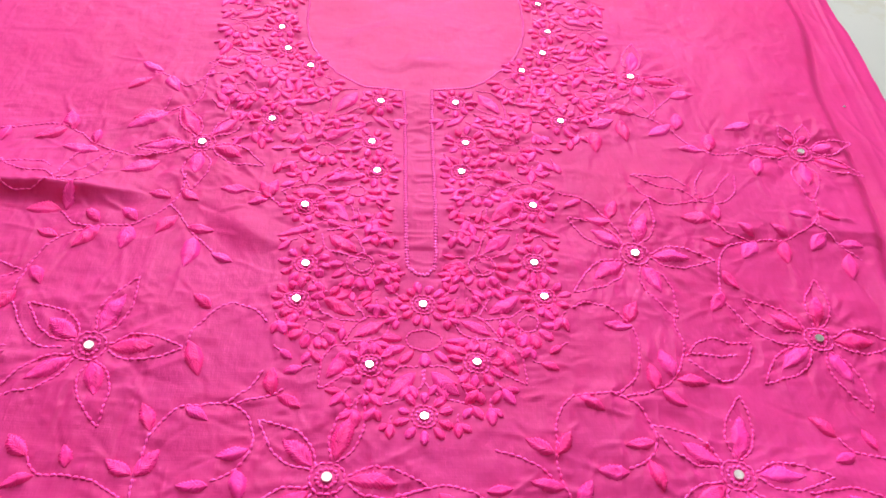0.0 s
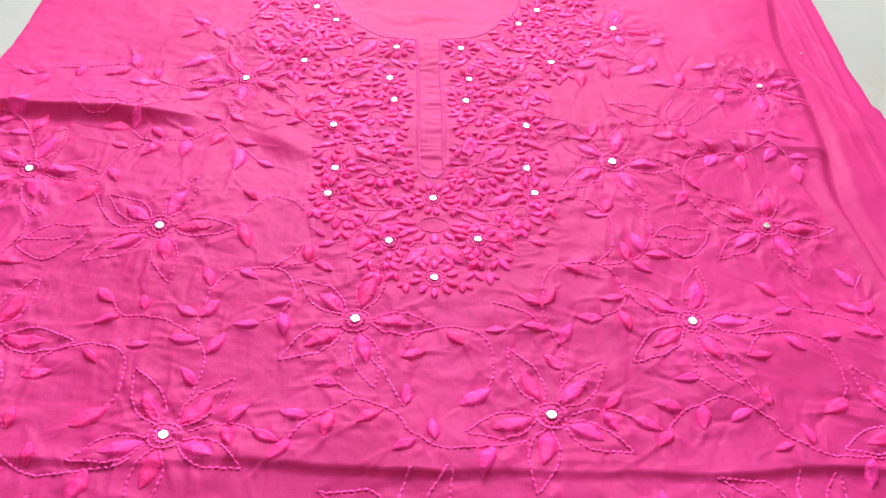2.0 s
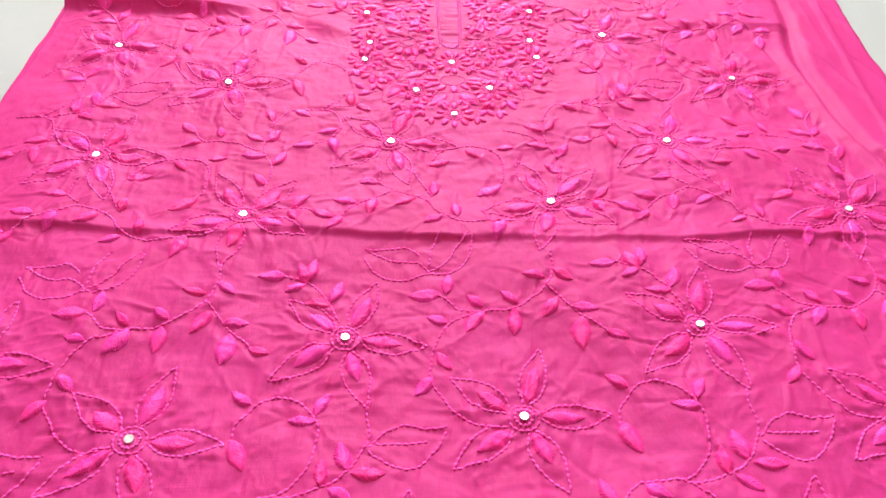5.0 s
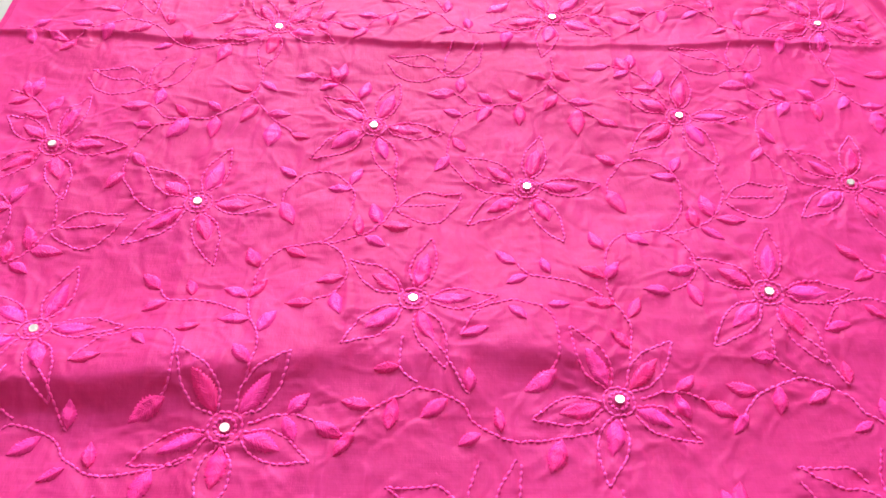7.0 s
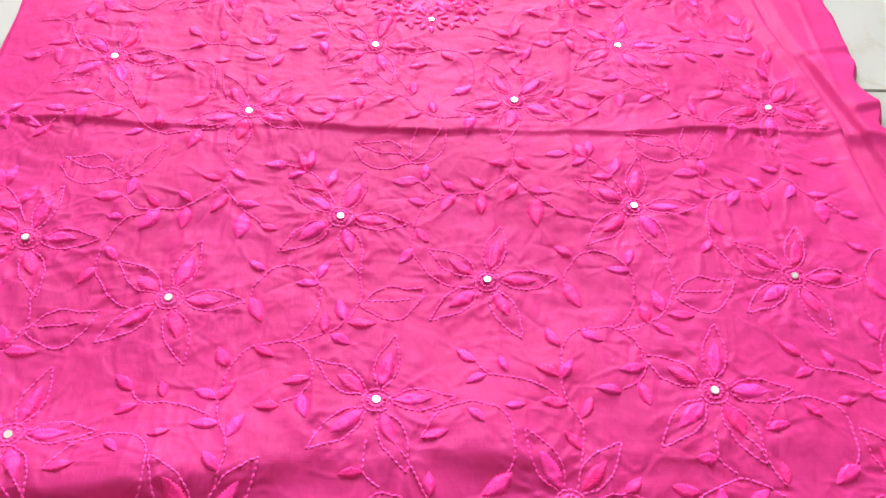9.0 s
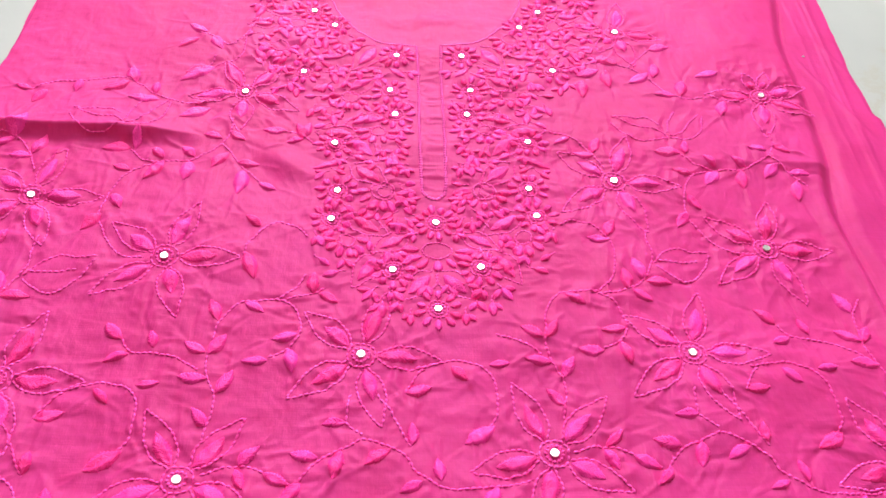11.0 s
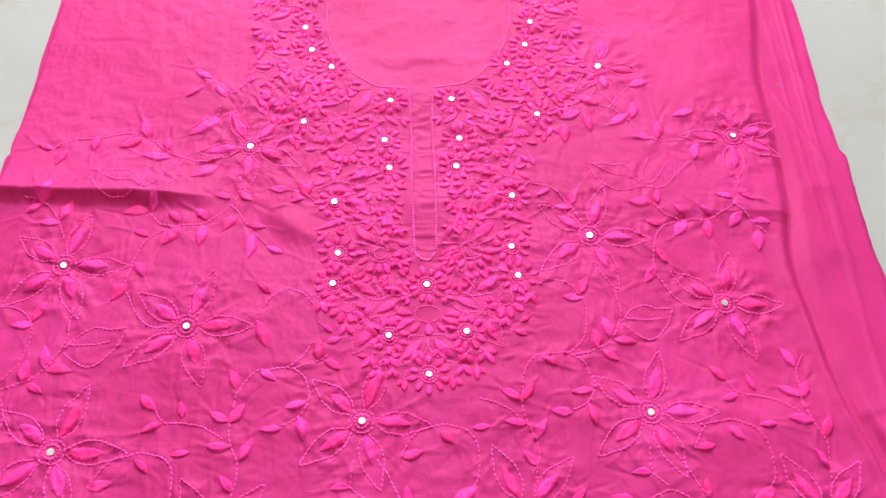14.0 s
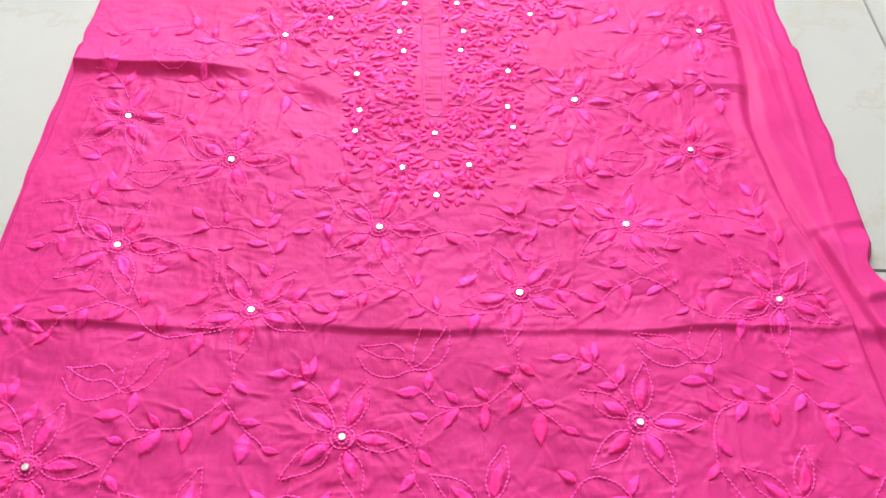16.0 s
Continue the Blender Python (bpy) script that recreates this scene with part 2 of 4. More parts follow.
def settle(x, y):
    top, low = 0 * x, 0 * x + 0.05
    for px, py, ph in PEGS:
        w = np.exp(-((x - px) ** 2 + (y - py) ** 2) / 30.0)
        top, low = top + w * ph, low + w
    return top / low


def lie(x, y):
    x, y = np.asarray(x, float), np.asarray(y, float)
    # packing crease across the middle
    h = fold(y, crease_y(x), 0.5, 2.2, 0.26 + 0.10 * vnoise(x / 6, y * 0)) - 0.10
    # tuck across the chest, strongest towards one side seam
    w = smooth(-16.0, -21.5, x) * 1.0 + 0.26 * smooth(14, 26, x) + 0.06
    h = h + fold(y, 14.7 - 0.2 * smooth(-22, -14, x), 1.15, 2.4, 0.85) * w
    # slanting pull beside the yoke
    q = (y - 12.9) + 0.55 * (x + 12.0)
    h = h + 0.42 * np.exp(-(q / np.where(q < 0, 1.0, 1.7)) ** 2) * np.exp(-((x + 10.6) / 2.0) ** 2)
    # long wave low on the skirt
    yw = -37.8 - 2.0 * smooth(-3, -14, x) + 1.1 * smooth(2, 20, x) + 0.5 * vnoise(x / 7, x * 0 + 9)
    dw = y - yw + 0.9
    h = h + np.exp(-(dw / np.where(dw < 0, 1.3, 3.4)) ** 2) * (0.22 + 0.82 * smooth(-3, -13, x) + 0.50 * np.exp(-((x - 3.6) / 3.0) ** 2))
    # creases from folding lengthwise
    h = h + 0.20 * np.exp(-np.abs(x - 10.6 - 0.02 * y) / 0.7) * (0.6 + 0.4 * vnoise(y / 6, y * 0 + 2)) * smooth(10, 2, y)
    h = h + 0.12 * np.exp(-np.abs(x + 15.6 - 0.02 * y) / 0.6) * (0.5 + 0.5 * vnoise(y / 5, y * 0 + 6))
    # slack inside the neckline
    h = h + 0.16 * np.exp(-((y - 33.2 - 0.55 * (x + 6)) / 0.9) ** 2 - ((x + 5.0) / 2.6) ** 2) + 0.16 * np.exp(-((y - 30.2 - 0.05 * x) / 0.6) ** 2 - ((x + 1.0) / 3.0) ** 2)
    # soft unevenness
    h = h + 0.16 * vnoise(x / 9.0 + 3, y / 6.5) + 0.09 * vnoise(x / 4.2, y / 3.6 + 20)
    return (h + pucker(x, y) - settle(x, y)) / 100.0


GX, GY, GS = -40.0, -85.0, 0.25
near_stitch = np.zeros((320, 640))      # how much embroidery lies near, on a coarse sheet
on_stitch = np.zeros((320, 640))        # and where its lines run
FLOWERS = []
CS = 0.1
pulls = np.zeros((800, 1400))           # thin straight creases pulled out by the stitching


def pull(x, y, a, length, height):
    """One thin crease from a point along an angle, fading out."""
    ca, sa = math.cos(a), math.sin(a)
    xs, ys = (min(x, x + ca * length) - 0.6, max(x, x + ca * length) + 0.6), (min(y, y + sa * length) - 0.6, max(y, y + sa * length) + 0.6)
    i0, i1 = int((xs[0] - GX) / CS), int((xs[1] - GX) / CS)
    j0, j1 = int((ys[0] - GY) / CS), int((ys[1] - GY) / CS)
    if i0 < 0 or j0 < 0 or i1 >= pulls.shape[0] or j1 >= pulls.shape[1]:
        return
    px, py = np.meshgrid(GX + np.arange(i0, i1) * CS - x, GY + np.arange(j0, j1) * CS - y, indexing="ij")
    u, v = px * ca + py * sa, -px * sa + py * ca
    v = v - 0.12 * np.sin(u * 1.3 + x)
    pulls[i0:i1, j0:j1] += height * np.exp(-(v / 0.11) ** 2) * smooth(-0.3, 0.4, u) * smooth(length, length * 0.4, u)


def sample(grid, x, y, step=GS):
    u, v = np.clip((x - GX) / step, 0, grid.shape[0] - 2.001), np.clip((y - GY) / step, 0, grid.shape[1] - 2.001)
    i, j = u.astype(int), v.astype(int)
    fu, fv = u - i, v - j
    return (grid[i, j] * (1 - fu) + grid[i + 1, j] * fu) * (1 - fv) + (grid[i, j + 1] * (1 - fu) + grid[i + 1, j + 1] * fu) * fv


def ridge(x, y):
    return (1 - np.abs(vnoise(x, y))) ** 2.2


def pucker(x, y):
    near = sample(near_stitch, x, y)
    fine = sample(on_stitch, x, y)
    p = 0.05 - 0.09 * fine
    wx, wy = x + 0.9 * vnoise(x / 3, y / 3), y + 0.9 * vnoise(x / 3 + 50, y / 3)
    a, c = wx * 0.8 + wy * 0.6, wy * 0.8 - wx * 0.6
    n2 = near * near * (1.5 - near)
    p = p + (0.010 + 0.09 * n2) * ridge(wx / 2.8, wy / 0.8 + 7) + (0.018 + 0.15 * n2) * ridge(wx / 0.7 + 40, wy / 2.5)
    p = p + (0.013 + 0.10 * n2) * ridge(a / 0.8 + 11, c / 2.6) + (0.011 + 0.08 * n2) * ridge(a / 2.7, c / 0.95 + 60)
    p = p + (0.04 + 0.04 * near) * vnoise(wx / 1.3 + 15, wy / 1.0) + (0.008 + 0.06 * fine) * vnoise(wx / 0.42, wy / 0.36 + 31)
    p = p + sample(pulls, x, y, CS)
    # gathers pulled out from each flower
    for k, (cx, cy) in enumerate(FLOWERS):
        dx, dy = x - cx, y - cy
        r2 = dx * dx + dy * dy
        if np.min(r2) < 50:
            r = np.sqrt(r2)
            a = np.arctan2(dy, dx)
            p = p + 0.04 * np.exp(-((r - 3.2) / 1.6) ** 2) * (0.5 + 0.5 * vnoise(dx / 2.2 + k, dy / 2.2)) * np.sin(a * 17 + k * 1.7 + 1.5 * vnoise(dx / 1.5, dy / 1.5))
    # gathers inside the placket
    d = x + 0.034 * y
    inner = np.exp(-(np.clip(np.abs(d) - 0.75, 0, 9) / 0.12) ** 2) * smooth(9.5, 10.5, y) * smooth(27.2, 26.4, y)
    return p * (1 - 0.7 * inner) + inner * 0.11 * ridge(x / 2.0 + 80, y / 0.5 + 0.4 * vnoise(x, y))


def side_right(y):
    """The front panel's folded edge along the side seam."""
    return 29.6 + 1.6 * smooth(28, 40, y) - 1.0 * np.exp(-((y - 10) / 6.0) ** 2) + 2.6 * smooth(2, -12, y) + 0.9 * smooth(-12, -30, y)


def side_left(y):
    return -33.5 + 0.2 * vnoise(y / 6.0, y * 0 + 4) - 0.35 * smooth(17.5, 19.5, y)


def cloth(name, left, right, y0, y1, nx, ny, height, mat, parent, label):
    ys = np.linspace(y0, y1, ny)
    u = np.linspace(0, 1, nx)
    L, R = left(ys)[:, None], right(ys)[:, None]
    Xg = L + (R - L) * u[None, :]
    Yg = np.repeat(ys[:, None], nx, 1)
    Z = height(Xg, Yg)
    verts = np.stack([Xg / 100, Yg / 100, Z], -1).reshape(-1, 3)
    idx = np.arange(nx * ny).reshape(ny, nx)
    faces = np.stack([idx[:-1, :-1], idx[:-1, 1:], idx[1:, 1:], idx[1:, :-1]], -1).reshape(-1, 4).tolist()
    ob = mesh_object(name, verts, faces, mat, parent, label)
    return ob


def front_height(x, y):
    z = lie(x, y)
    er = side_right(y) - x
    edge = 0.0035 * np.exp(-((er - 1.2) / 0.6) ** 2) * smooth(16, 6, y)
    roll = np.clip(1 - (x - side_left(y)) / 0.28, 0, 1) ** 2 + smooth(1.15, 0.0, er) * (0.75 + 0.75 * smooth(18, 4, y))
    return np.maximum(z + edge, -0.0075) - roll * 0.0085 * smooth(-1.5, 0.5, z * 100)



def back_left(y):
    return -34.1 - 0.35 * smooth(19.6, 18.8, y) + 0.10 * vnoise(y / 3.0, y * 0 + 14) - 0.25 * smooth(0, 40, y) * (y / 40)


def back_right(y):
    return 35.1 + 0.45 * smooth(22.0, 21.2, y) + 0.18 * vnoise(y / 3.0, y * 0 + 24) - 0.6 * np.exp(-((y + 5.6) / 1.8) ** 2) + 0.35 * np.exp(-((y + 8.6) / 0.9) ** 2) - 0.5 * np.exp(-((y + 10.8) / 0.8) ** 2) + 0.3 * smooth(-11, -13, y)


def back_height(x, y):
    z = 0.10 + 0.10 * vnoise(x / 5 + 60, y / 6) + 0.03 * vnoise(x / 2.6 + 9, y / 3.0)
    z = z + 0.10 * np.exp(-((x - 32.6 - 0.03 * y) / 0.3) ** 2) * smooth(-12, 0, y)
    z = z + fold(y, -1.9 + 0.25 * (x - 32), 0.8, 2.0, 0.25) * smooth(30, 31, x) + fold(y, -11.6 - 0.2 * (x - 32), 1.2, 2.4, 0.45) * smooth(30, 31, x)
    line = 30.9 + np.clip(-2.8 - y, 0, 30) * 0.225
    z = z + 0.45 * smooth(-0.1, 0.5, x - line) * smooth(-1.5, -4.0, y) * smooth(-30, -14, y)
    z = z + 0.04 * np.exp(-((x - 31.4 - 0.012 * y) / 0.22) ** 2) * smooth(8, 18, y) + 0.05 * np.exp(-((x - 32.4 - 0.02 * y) / 0.2) ** 2) * smooth(6, 12, y)
    z = z + fold(y, -9.0 + 0.3 * (x - 33.5), 0.6, 1.4, 0.3) * smooth(32.5, 33.5, x)
    z = z + 0.25 * smooth(0.25, 1.3, x - side_right(y)) * smooth(30, 14, y)
    z = np.clip(z, 0.03, np.where(x < side_right(y) - 0.5, 0.15, 2.0))
    return z / 100 * smooth(-0.1, 0.6, np.minimum(x - back_left(y), back_right(y) - x)) - 0.0118


# ---- embroidery ----
def leaf_mesh(name, base, tip, width, loft, mat, parent, belly=0.45, bend=0.0, lift=0.0, blunt=0.85):
    """A satin-stitched leaf: a plump lens from base to tip with a serrated outline where the threads end."""
    bx, by = base
    dx, dy = tip[0] - bx, tip[1] - by
    ln = math.hypot(dx, dy)
    ux, uy = dx / ln, dy / ln
    nu = max(8, min(30, int(ln / 0.085)))
    nv = 6
    verts, faces = [], []
    for i in range(nu + 1):
        u = i / nu
        k = (u / belly) if u < belly else (1 - u) / (1 - belly)
        w = width * 0.5 * max(0.02, math.sin(k * math.pi / 2) ** blunt)
        w *= 1 + (0.10 + 0.10 * u if i % 2 else -0.07 - 0.12 * u) * random.uniform(0.4, 1.4)
        off = bend * ln * math.sin(math.pi * u)
        for j in range(nv + 1):
            s = j / nv * 2 - 1
            px, py = bx + ux * u * ln - uy * (s * w + off), by + uy * u * ln + ux * (s * w + off)
            crown = math.sqrt(max(0, 1 - s * s)) * (w / (width * 0.5)) ** 0.7 * (1 - 0.22 * math.exp(-(s / 0.2) ** 2))
            groove = 0.008 * (1 if i % 2 else -1) * (1 - abs(s))
            verts.append([px, py, loft * crown + groove * (loft > 0.05) - 0.02 * (1 if abs(s) == 1 else 0) + lift])
    for i in range(nu):
        for j in range(nv):
            a = i * (nv + 1) + j
            faces.append((a, a + nv + 1, a + nv + 2, a + 1))
    v = np.array(verts)
    out = np.stack([v[:, 0] / 100, v[:, 1] / 100, lie(v[:, 0], v[:, 1]) + v[:, 2] / 100], -1)
    ob = mesh_object(name, out, faces, mat, parent)
    shift = random.uniform(0, 50)
    uv = np.array([(i / nu * ln + shift, (j / nv * 2 - 1) * width * 0.5) for i in range(nu + 1) for j in range(nv + 1)])
    layer = ob.data.uv_layers.new(name="thread")
    idx = np.zeros(len(ob.data.loops), dtype=np.int32)
    ob.data.loops.foreach_get("vertex_index", idx)
    layer.data.foreach_set("uv", uv[idx].astype(np.float32).ravel())
    return ob


def spline(pts, closed=False, step=0.09):
    """Catmull-Rom through the points, resampled evenly."""
    p = [np.array(q, float) for q in pts]
    if closed:
        p = [p[-1]] + p + [p[0], p[1]]
    else:
        p = [2 * p[0] - p[1]] + p + [2 * p[-1] - p[-2]]
    out = []
    for a, b, c, d in zip(p, p[1:], p[2:], p[3:]):
        for k in range(12):
            t = k / 12
            out.append(0.5 * (2 * b + (c - a) * t + (2 * a - 5 * b + 4 * c - d) * t * t + (3 * b - a - 3 * c + d) * t ** 3))
    out.append(p[-2])
    o = np.array(out)
    s = np.concatenate([[0], np.cumsum(np.hypot(*(o[1:] - o[:-1]).T))])
    m = max(3, int(s[-1] / step))
    q = np.linspace(0, s[-1], m)
    return np.stack([np.interp(q, s, o[:, 0]), np.interp(q, s, o[:, 1])], -1)


def chain(lines, radius=0.072, stitch=0.34, pinch=0.45):
    """Chain stitches along each line: a cord that swells and pinches once a stitch. Gives verts and faces."""
    V, Fc = [], []
    for line in lines:
        pts = spline(line, step=stitch / 5)
        n = len(pts)
        tan = np.gradient(pts, axis=0)
        tan /= np.maximum(np.hypot(tan[:, 0], tan[:, 1])[:, None], 1e-6)
        nor = np.stack([-tan[:, 1], tan[:, 0]], -1)
        rr = radius * (1 + (np.array([0.35, 0.9, 1.15, 1.15, 0.9]) - 1) * pinch / 0.45)[np.arange(n) % 5]
        up = radius * (np.array([-1, 0.1, 0.33, 0.33, 0.1]) * pinch)[np.arange(n) % 5]
        pts = pts + nor * (vnoise(np.arange(n) / 5.0, np.full(n, len(V) * 0.37)) * 0.035)[:, None]
        base = lie(pts[:, 0], pts[:, 1])
        k0 = len(V)
        for i in range(n):
            for a in (-100, -40, 15, 90, 165, 220):
                c, s = math.cos(radians(a)), math.sin(radians(a))
                V.append((*(pts[i] + nor[i] * c * rr[i]) / 100, base[i] + (s * rr[i] * 0.55 + up[i] + 0.012) / 100))
        for i in range(n - 1):
            for j in range(6):
                a, b = k0 + i * 6 + j, k0 + i * 6 + (j + 1) % 6
                Fc.append((a, b, b + 6, a + 6))
    return V, Fc


def chained(name, lines, parent, mat=None, radius=0.072, stitch=0.34, pinch=0.45):
    V, Fc = chain(lines, radius, stitch, pinch)
    return mesh_object(name, V, Fc, mat or CHAIN, parent)


def petal_outline(c, ang, r0, length, width):
    """Two curved sides that meet in a point."""
    ca, sa = math.cos(ang), math.sin(ang)

    def at(u, v):
        return (c[0] + ca * u - sa * v, c[1] + sa * u + ca * v)
    ln = length - r0
    half = [(0.0, 0.16), (0.22, width * 0.44), (0.5, width * 0.5), (0.78, width * 0.26)]
    return [[at(r0 + ln * u, v) for u, v in half] + [at(length * 0.985, 0.06), at(length * 0.985, -0.06)] + [at(r0 + ln * u, -v) for u, v in half[::-1]]]


def mirror(parent, c, r, tilt=(0, 0)):
    """A small round mirror with a thin cut edge, held by a ring of stitches."""
    z = float(lie(*c)) + 0.0006
    verts, faces = [], []
    n = 20
    for rad, dz in ((r, -0.0006), (r, 0.0004), (r * 0.93, 0.0007)):
        for i in range(n):
            a = 2 * math.pi * i / n
            x, y = rad * math.cos(a), rad * math.sin(a)
            verts.append(((c[0] + x) / 100, (c[1] + y) / 100, z + dz + (x * tilt[0] + y * tilt[1]) / 100))
    for k in range(2):
        for i in range(n):
            faces.append((k * n + i, k * n + (i + 1) % n, (k + 1) * n + (i + 1) % n, (k + 1) * n + i))
    faces.append(tuple(2 * n + i for i in range(n)))
    return mesh_object("mirror", verts, faces, MIRROR, parent, "tiny round silver mirror", smooth=False)


def ring(c, r):
    return [(c[0] + r * math.cos(a * math.pi / 6), c[1] + r * math.sin(a * math.pi / 6)) for a in range(13)]


# angle, filled length, outlined length, outlined width
STAR = ((1, 3.1, 4.6, 1.5), (75, 3.3, 4.7, 1.4), (145, 2.8, 4.5, 1.5), (220, 3.2, 4.9, 1.5), (291, 2.9, 4.8, 1.5))
STAR_D = ((-25, 2.8, 4.4, 1.5), (52, 3.1, 4.7, 1.5), (121, 3.1, 4.7, 1.5), (199, 3.1, 4.6, 1.5), (262, 2.9, 4.6, 1.5))
# flowers near the shoulders are worked more freely
SHOULDER = {("D", 1): ((-30, 3.2, 4.3, 1.4), (20, 2.6, 4.1, 1.3), (185, 3.1, 4.6, 1.4), (263, 3.4, 5.1, 1.7), (116, 1.7, 2.7, 1.0), (73, 1.6, 3.0, 1.0)),
            ("D", -1): ((119, 3.5, 4.1, 1.3), (54, 3.0, 4.2, 1.3), (194, 3.5, 4.2, 1.4), (-24, 2.9, 4.7, 1.5), (273, 2.9, 4.5, 1.7)),
            ("C", 1): ((79, 3.4, 4.8, 1.4), (-3, 3.1, 3.9, 1.3), (282, 2.5, 4.7, 1.5), (238, 1.9, 3.3, 1.3), (178, 1.6, 2.4, 1.2))}


def big_flower(c, turn=0.0, size=1.0, petals=STAR, tilt=(0, 0)):
    """Chain-stitched rings round a mirror, with five satin petals, each inside its own pointed outline."""
    ob = chained("flower_motif", [ring(c, 0.80 * size)], kurta)
    chained("ring", [ring(c, 0.48 * size)], ob, radius=0.09, stitch=0.24)
    for deg, fill, out, wide in petals:
        a = radians(deg + turn + random.uniform(-2, 2))
        chained("petal_outline", petal_outline(c, a, 0.9 * size, out * size, wide * size), ob)
        p0 = (c[0] + math.cos(a) * 0.95 * size, c[1] + math.sin(a) * 0.95 * size)
        p1 = (c[0] + math.cos(a) * fill * size * 1.05, c[1] + math.sin(a) * fill * size * 1.05)
        leaf_mesh("petal", p0, p1, min(1.0, 0.42 * fill) * size * random.uniform(0.82, 1.0), 0.19, FLOSS, ob, bend=random.uniform(-0.05, 0.05))
    mirror(ob, c, 0.25 * size, tilt)
    return ob


# ---- the pattern: one repeat of the block-printed design (centimetres), then warped to where the cloth lies ----
STEP, RISE = np.array((20.05, 1.5)), np.array((-1.4, 31.9))
# flowers as they lie: kind, column, row, place
PLACED = [("A", -1, 0, -26.2, -24.0), ("A", 0, 0, -6.1, -21.4), ("A", 1, 0, 14.1, -20.0), ("B", -1, 0, -16.3, -28.3),
          ("B", 0, 0, 3.7, -26.2), ("B", 1, 0, 23.8, -25.9), ("C", -1, 0, -23.1, -37.8), ("C", 0, 0, -3.1, -35.4),
          ("C", 1, 0, 16.7, -34.5), ("D", -1, 0, -12.1, -43.3), ("D", 0, 0, 7.6, -41.3)]
PLACED += [("C", -1, 1, -24.6, -5.9), ("C", 0, 1, -4.5, -3.5), ("C", 1, 1, 15.3, -2.6), ("D", -1, 1, -13.5, -11.6), ("D", 0, 1, 6.4, -9.4),
           ("D", 1, 1, 26.1, -9.6), ("A", -1, 1, -27.0, 8.2), ("A", 1, 1, 12.4, 11.8), ("B", -1, 1, -17.3, 3.4), ("B", 1, 1, 22.1, 6.2),
           ("D", -1, 2, -14.7, 19.8), ("D", 1, 2, 25.6, 22.2), ("C", 1, 2, 14.8, 29.7), ("D", 1, 0, 27.2, -40.6),
           ("A", -1, -1, -24.8, -56.0), ("A", 0, -1, -4.7, -53.4), ("A", 1, -1, 15.5, -52.0)]
HOME = {"A": np.array((-6.1, -21.4)), "B": np.array((3.8, -26.4)), "C": np.array((-3.1, -35.4)), "D": np.array((7.6, -41.3))}
IDEAL = np.array([HOME[k] + c * STEP + r * RISE for k, c, r, x, y in PLACED])
SHIFT = np.array([(x, y) for k, c, r, x, y in PLACED]) - IDEAL

for ax, ay in ((-25.0, 18.5), (-21.5, 18.8), (-19.0, 13.0), (-23.0, 12.5)):
    near_w = np.exp(-((IDEAL - (ax, ay)) ** 2).sum(1) / 60.0) + 1e-6
    SHIFT = np.vstack([SHIFT, (near_w[:, None] * SHIFT).sum(0) / near_w.sum() + (0.0, 1.2)])
    IDEAL = np.vstack([IDEAL, (ax, ay)])


def warp(p, col, row):
    q = np.array(p) + col * STEP + row * RISE
    w = np.exp(-((IDEAL - q) ** 2).sum(1) / 60.0) + 1e-6
    return tuple(q + (w[:, None] * SHIFT).sum(0) / w.sum())


def axis(d, s):
    """A place in the yoke: d to the side of the placket's middle line, s along it."""
    return (-0.034 * s + d, s + 0.07 * d)


def free(p):
    """Whether the all-over pattern runs here: not in the yoke, the shoulders or past the side seams."""
    x, y = p
    d, s = abs(x + 0.034 * y), y
    if x < -31.8 or x > side_right(y) - 1.7 or y < -61:
        return False
    if s > -2.5 and d < (2.0 + (s + 2.5) * 1.15 if s < 3.0 else 8.3 if s < 17.5 else 11.8):
        return False
    return y < 21.5 + 3.5 * math.exp(-((abs(x) - 15) / 4.5) ** 2)

TWIG = (
    [[(-10.4, -16.4), (-8.9, -16.8), (-7.9, -17.8), (-7.3, -18.7), (-6.6, -20.1)]],
    [(-10.2, -16.4, -11.8, -16.5), (-8.9, -17.0, -9.5, -15.5), (-8.8, -16.8, -8.6, -15.1), (-8.9, -17.0, -10.0, -17.7), (-7.2, -18.7, -8.7, -18.6), (-7.3, -18.5, -6.8, -16.9)])
GARLAND = (
    [[(5.8, -14.0), (5.9, -15.6), (5.4, -17.0), (4.4, -18.1), (3.4, -18.8), (1.6, -19.0), (0.3, -18.9), (-0.4, -18.2), (-1.0, -17.8)],
     [(5.4, -16.9), (5.9, -17.4), (6.6, -18.3), (7.3, -19.2), (8.4, -20.1), (9.1, -20.8)]],
    [(5.4, -16.3, 4.1, -16.1), (5.9, -15.6, 7.0, -16.4), (3.8, -18.4, 2.8, -17.5), (3.5, -18.8, 3.5, -20.6), (1.7, -18.7, 0.8, -17.8), (1.8, -19.0, 0.8, -20.6), (-0.8, -17.7, -2.6, -17.9), (-0.5, -17.8, -0.4, -16.3), (6.1, -17.8, 5.2, -19.3), (6.8, -18.7, 8.3, -18.7), (7.4, -19.4, 7.3, -21.5), (8.6, -20.5, 9.8, -20.9)])
TENDRIL = (
    [[(1.6, -19.0), (0.5, -19.5), (-0.4, -20.2), (-1.0, -21.6), (-1.2, -22.9), (-1.2, -24.1), (-0.6, -25.1), (0.1, -26.1), (1.1, -26.8), (2.5, -26.9)]],
    [(-0.3, -19.9, -1.5, -19.5), (-0.9, -22.1, -0.1, -23.2), (-1.1, -23.8, -2.0, -25.0)])
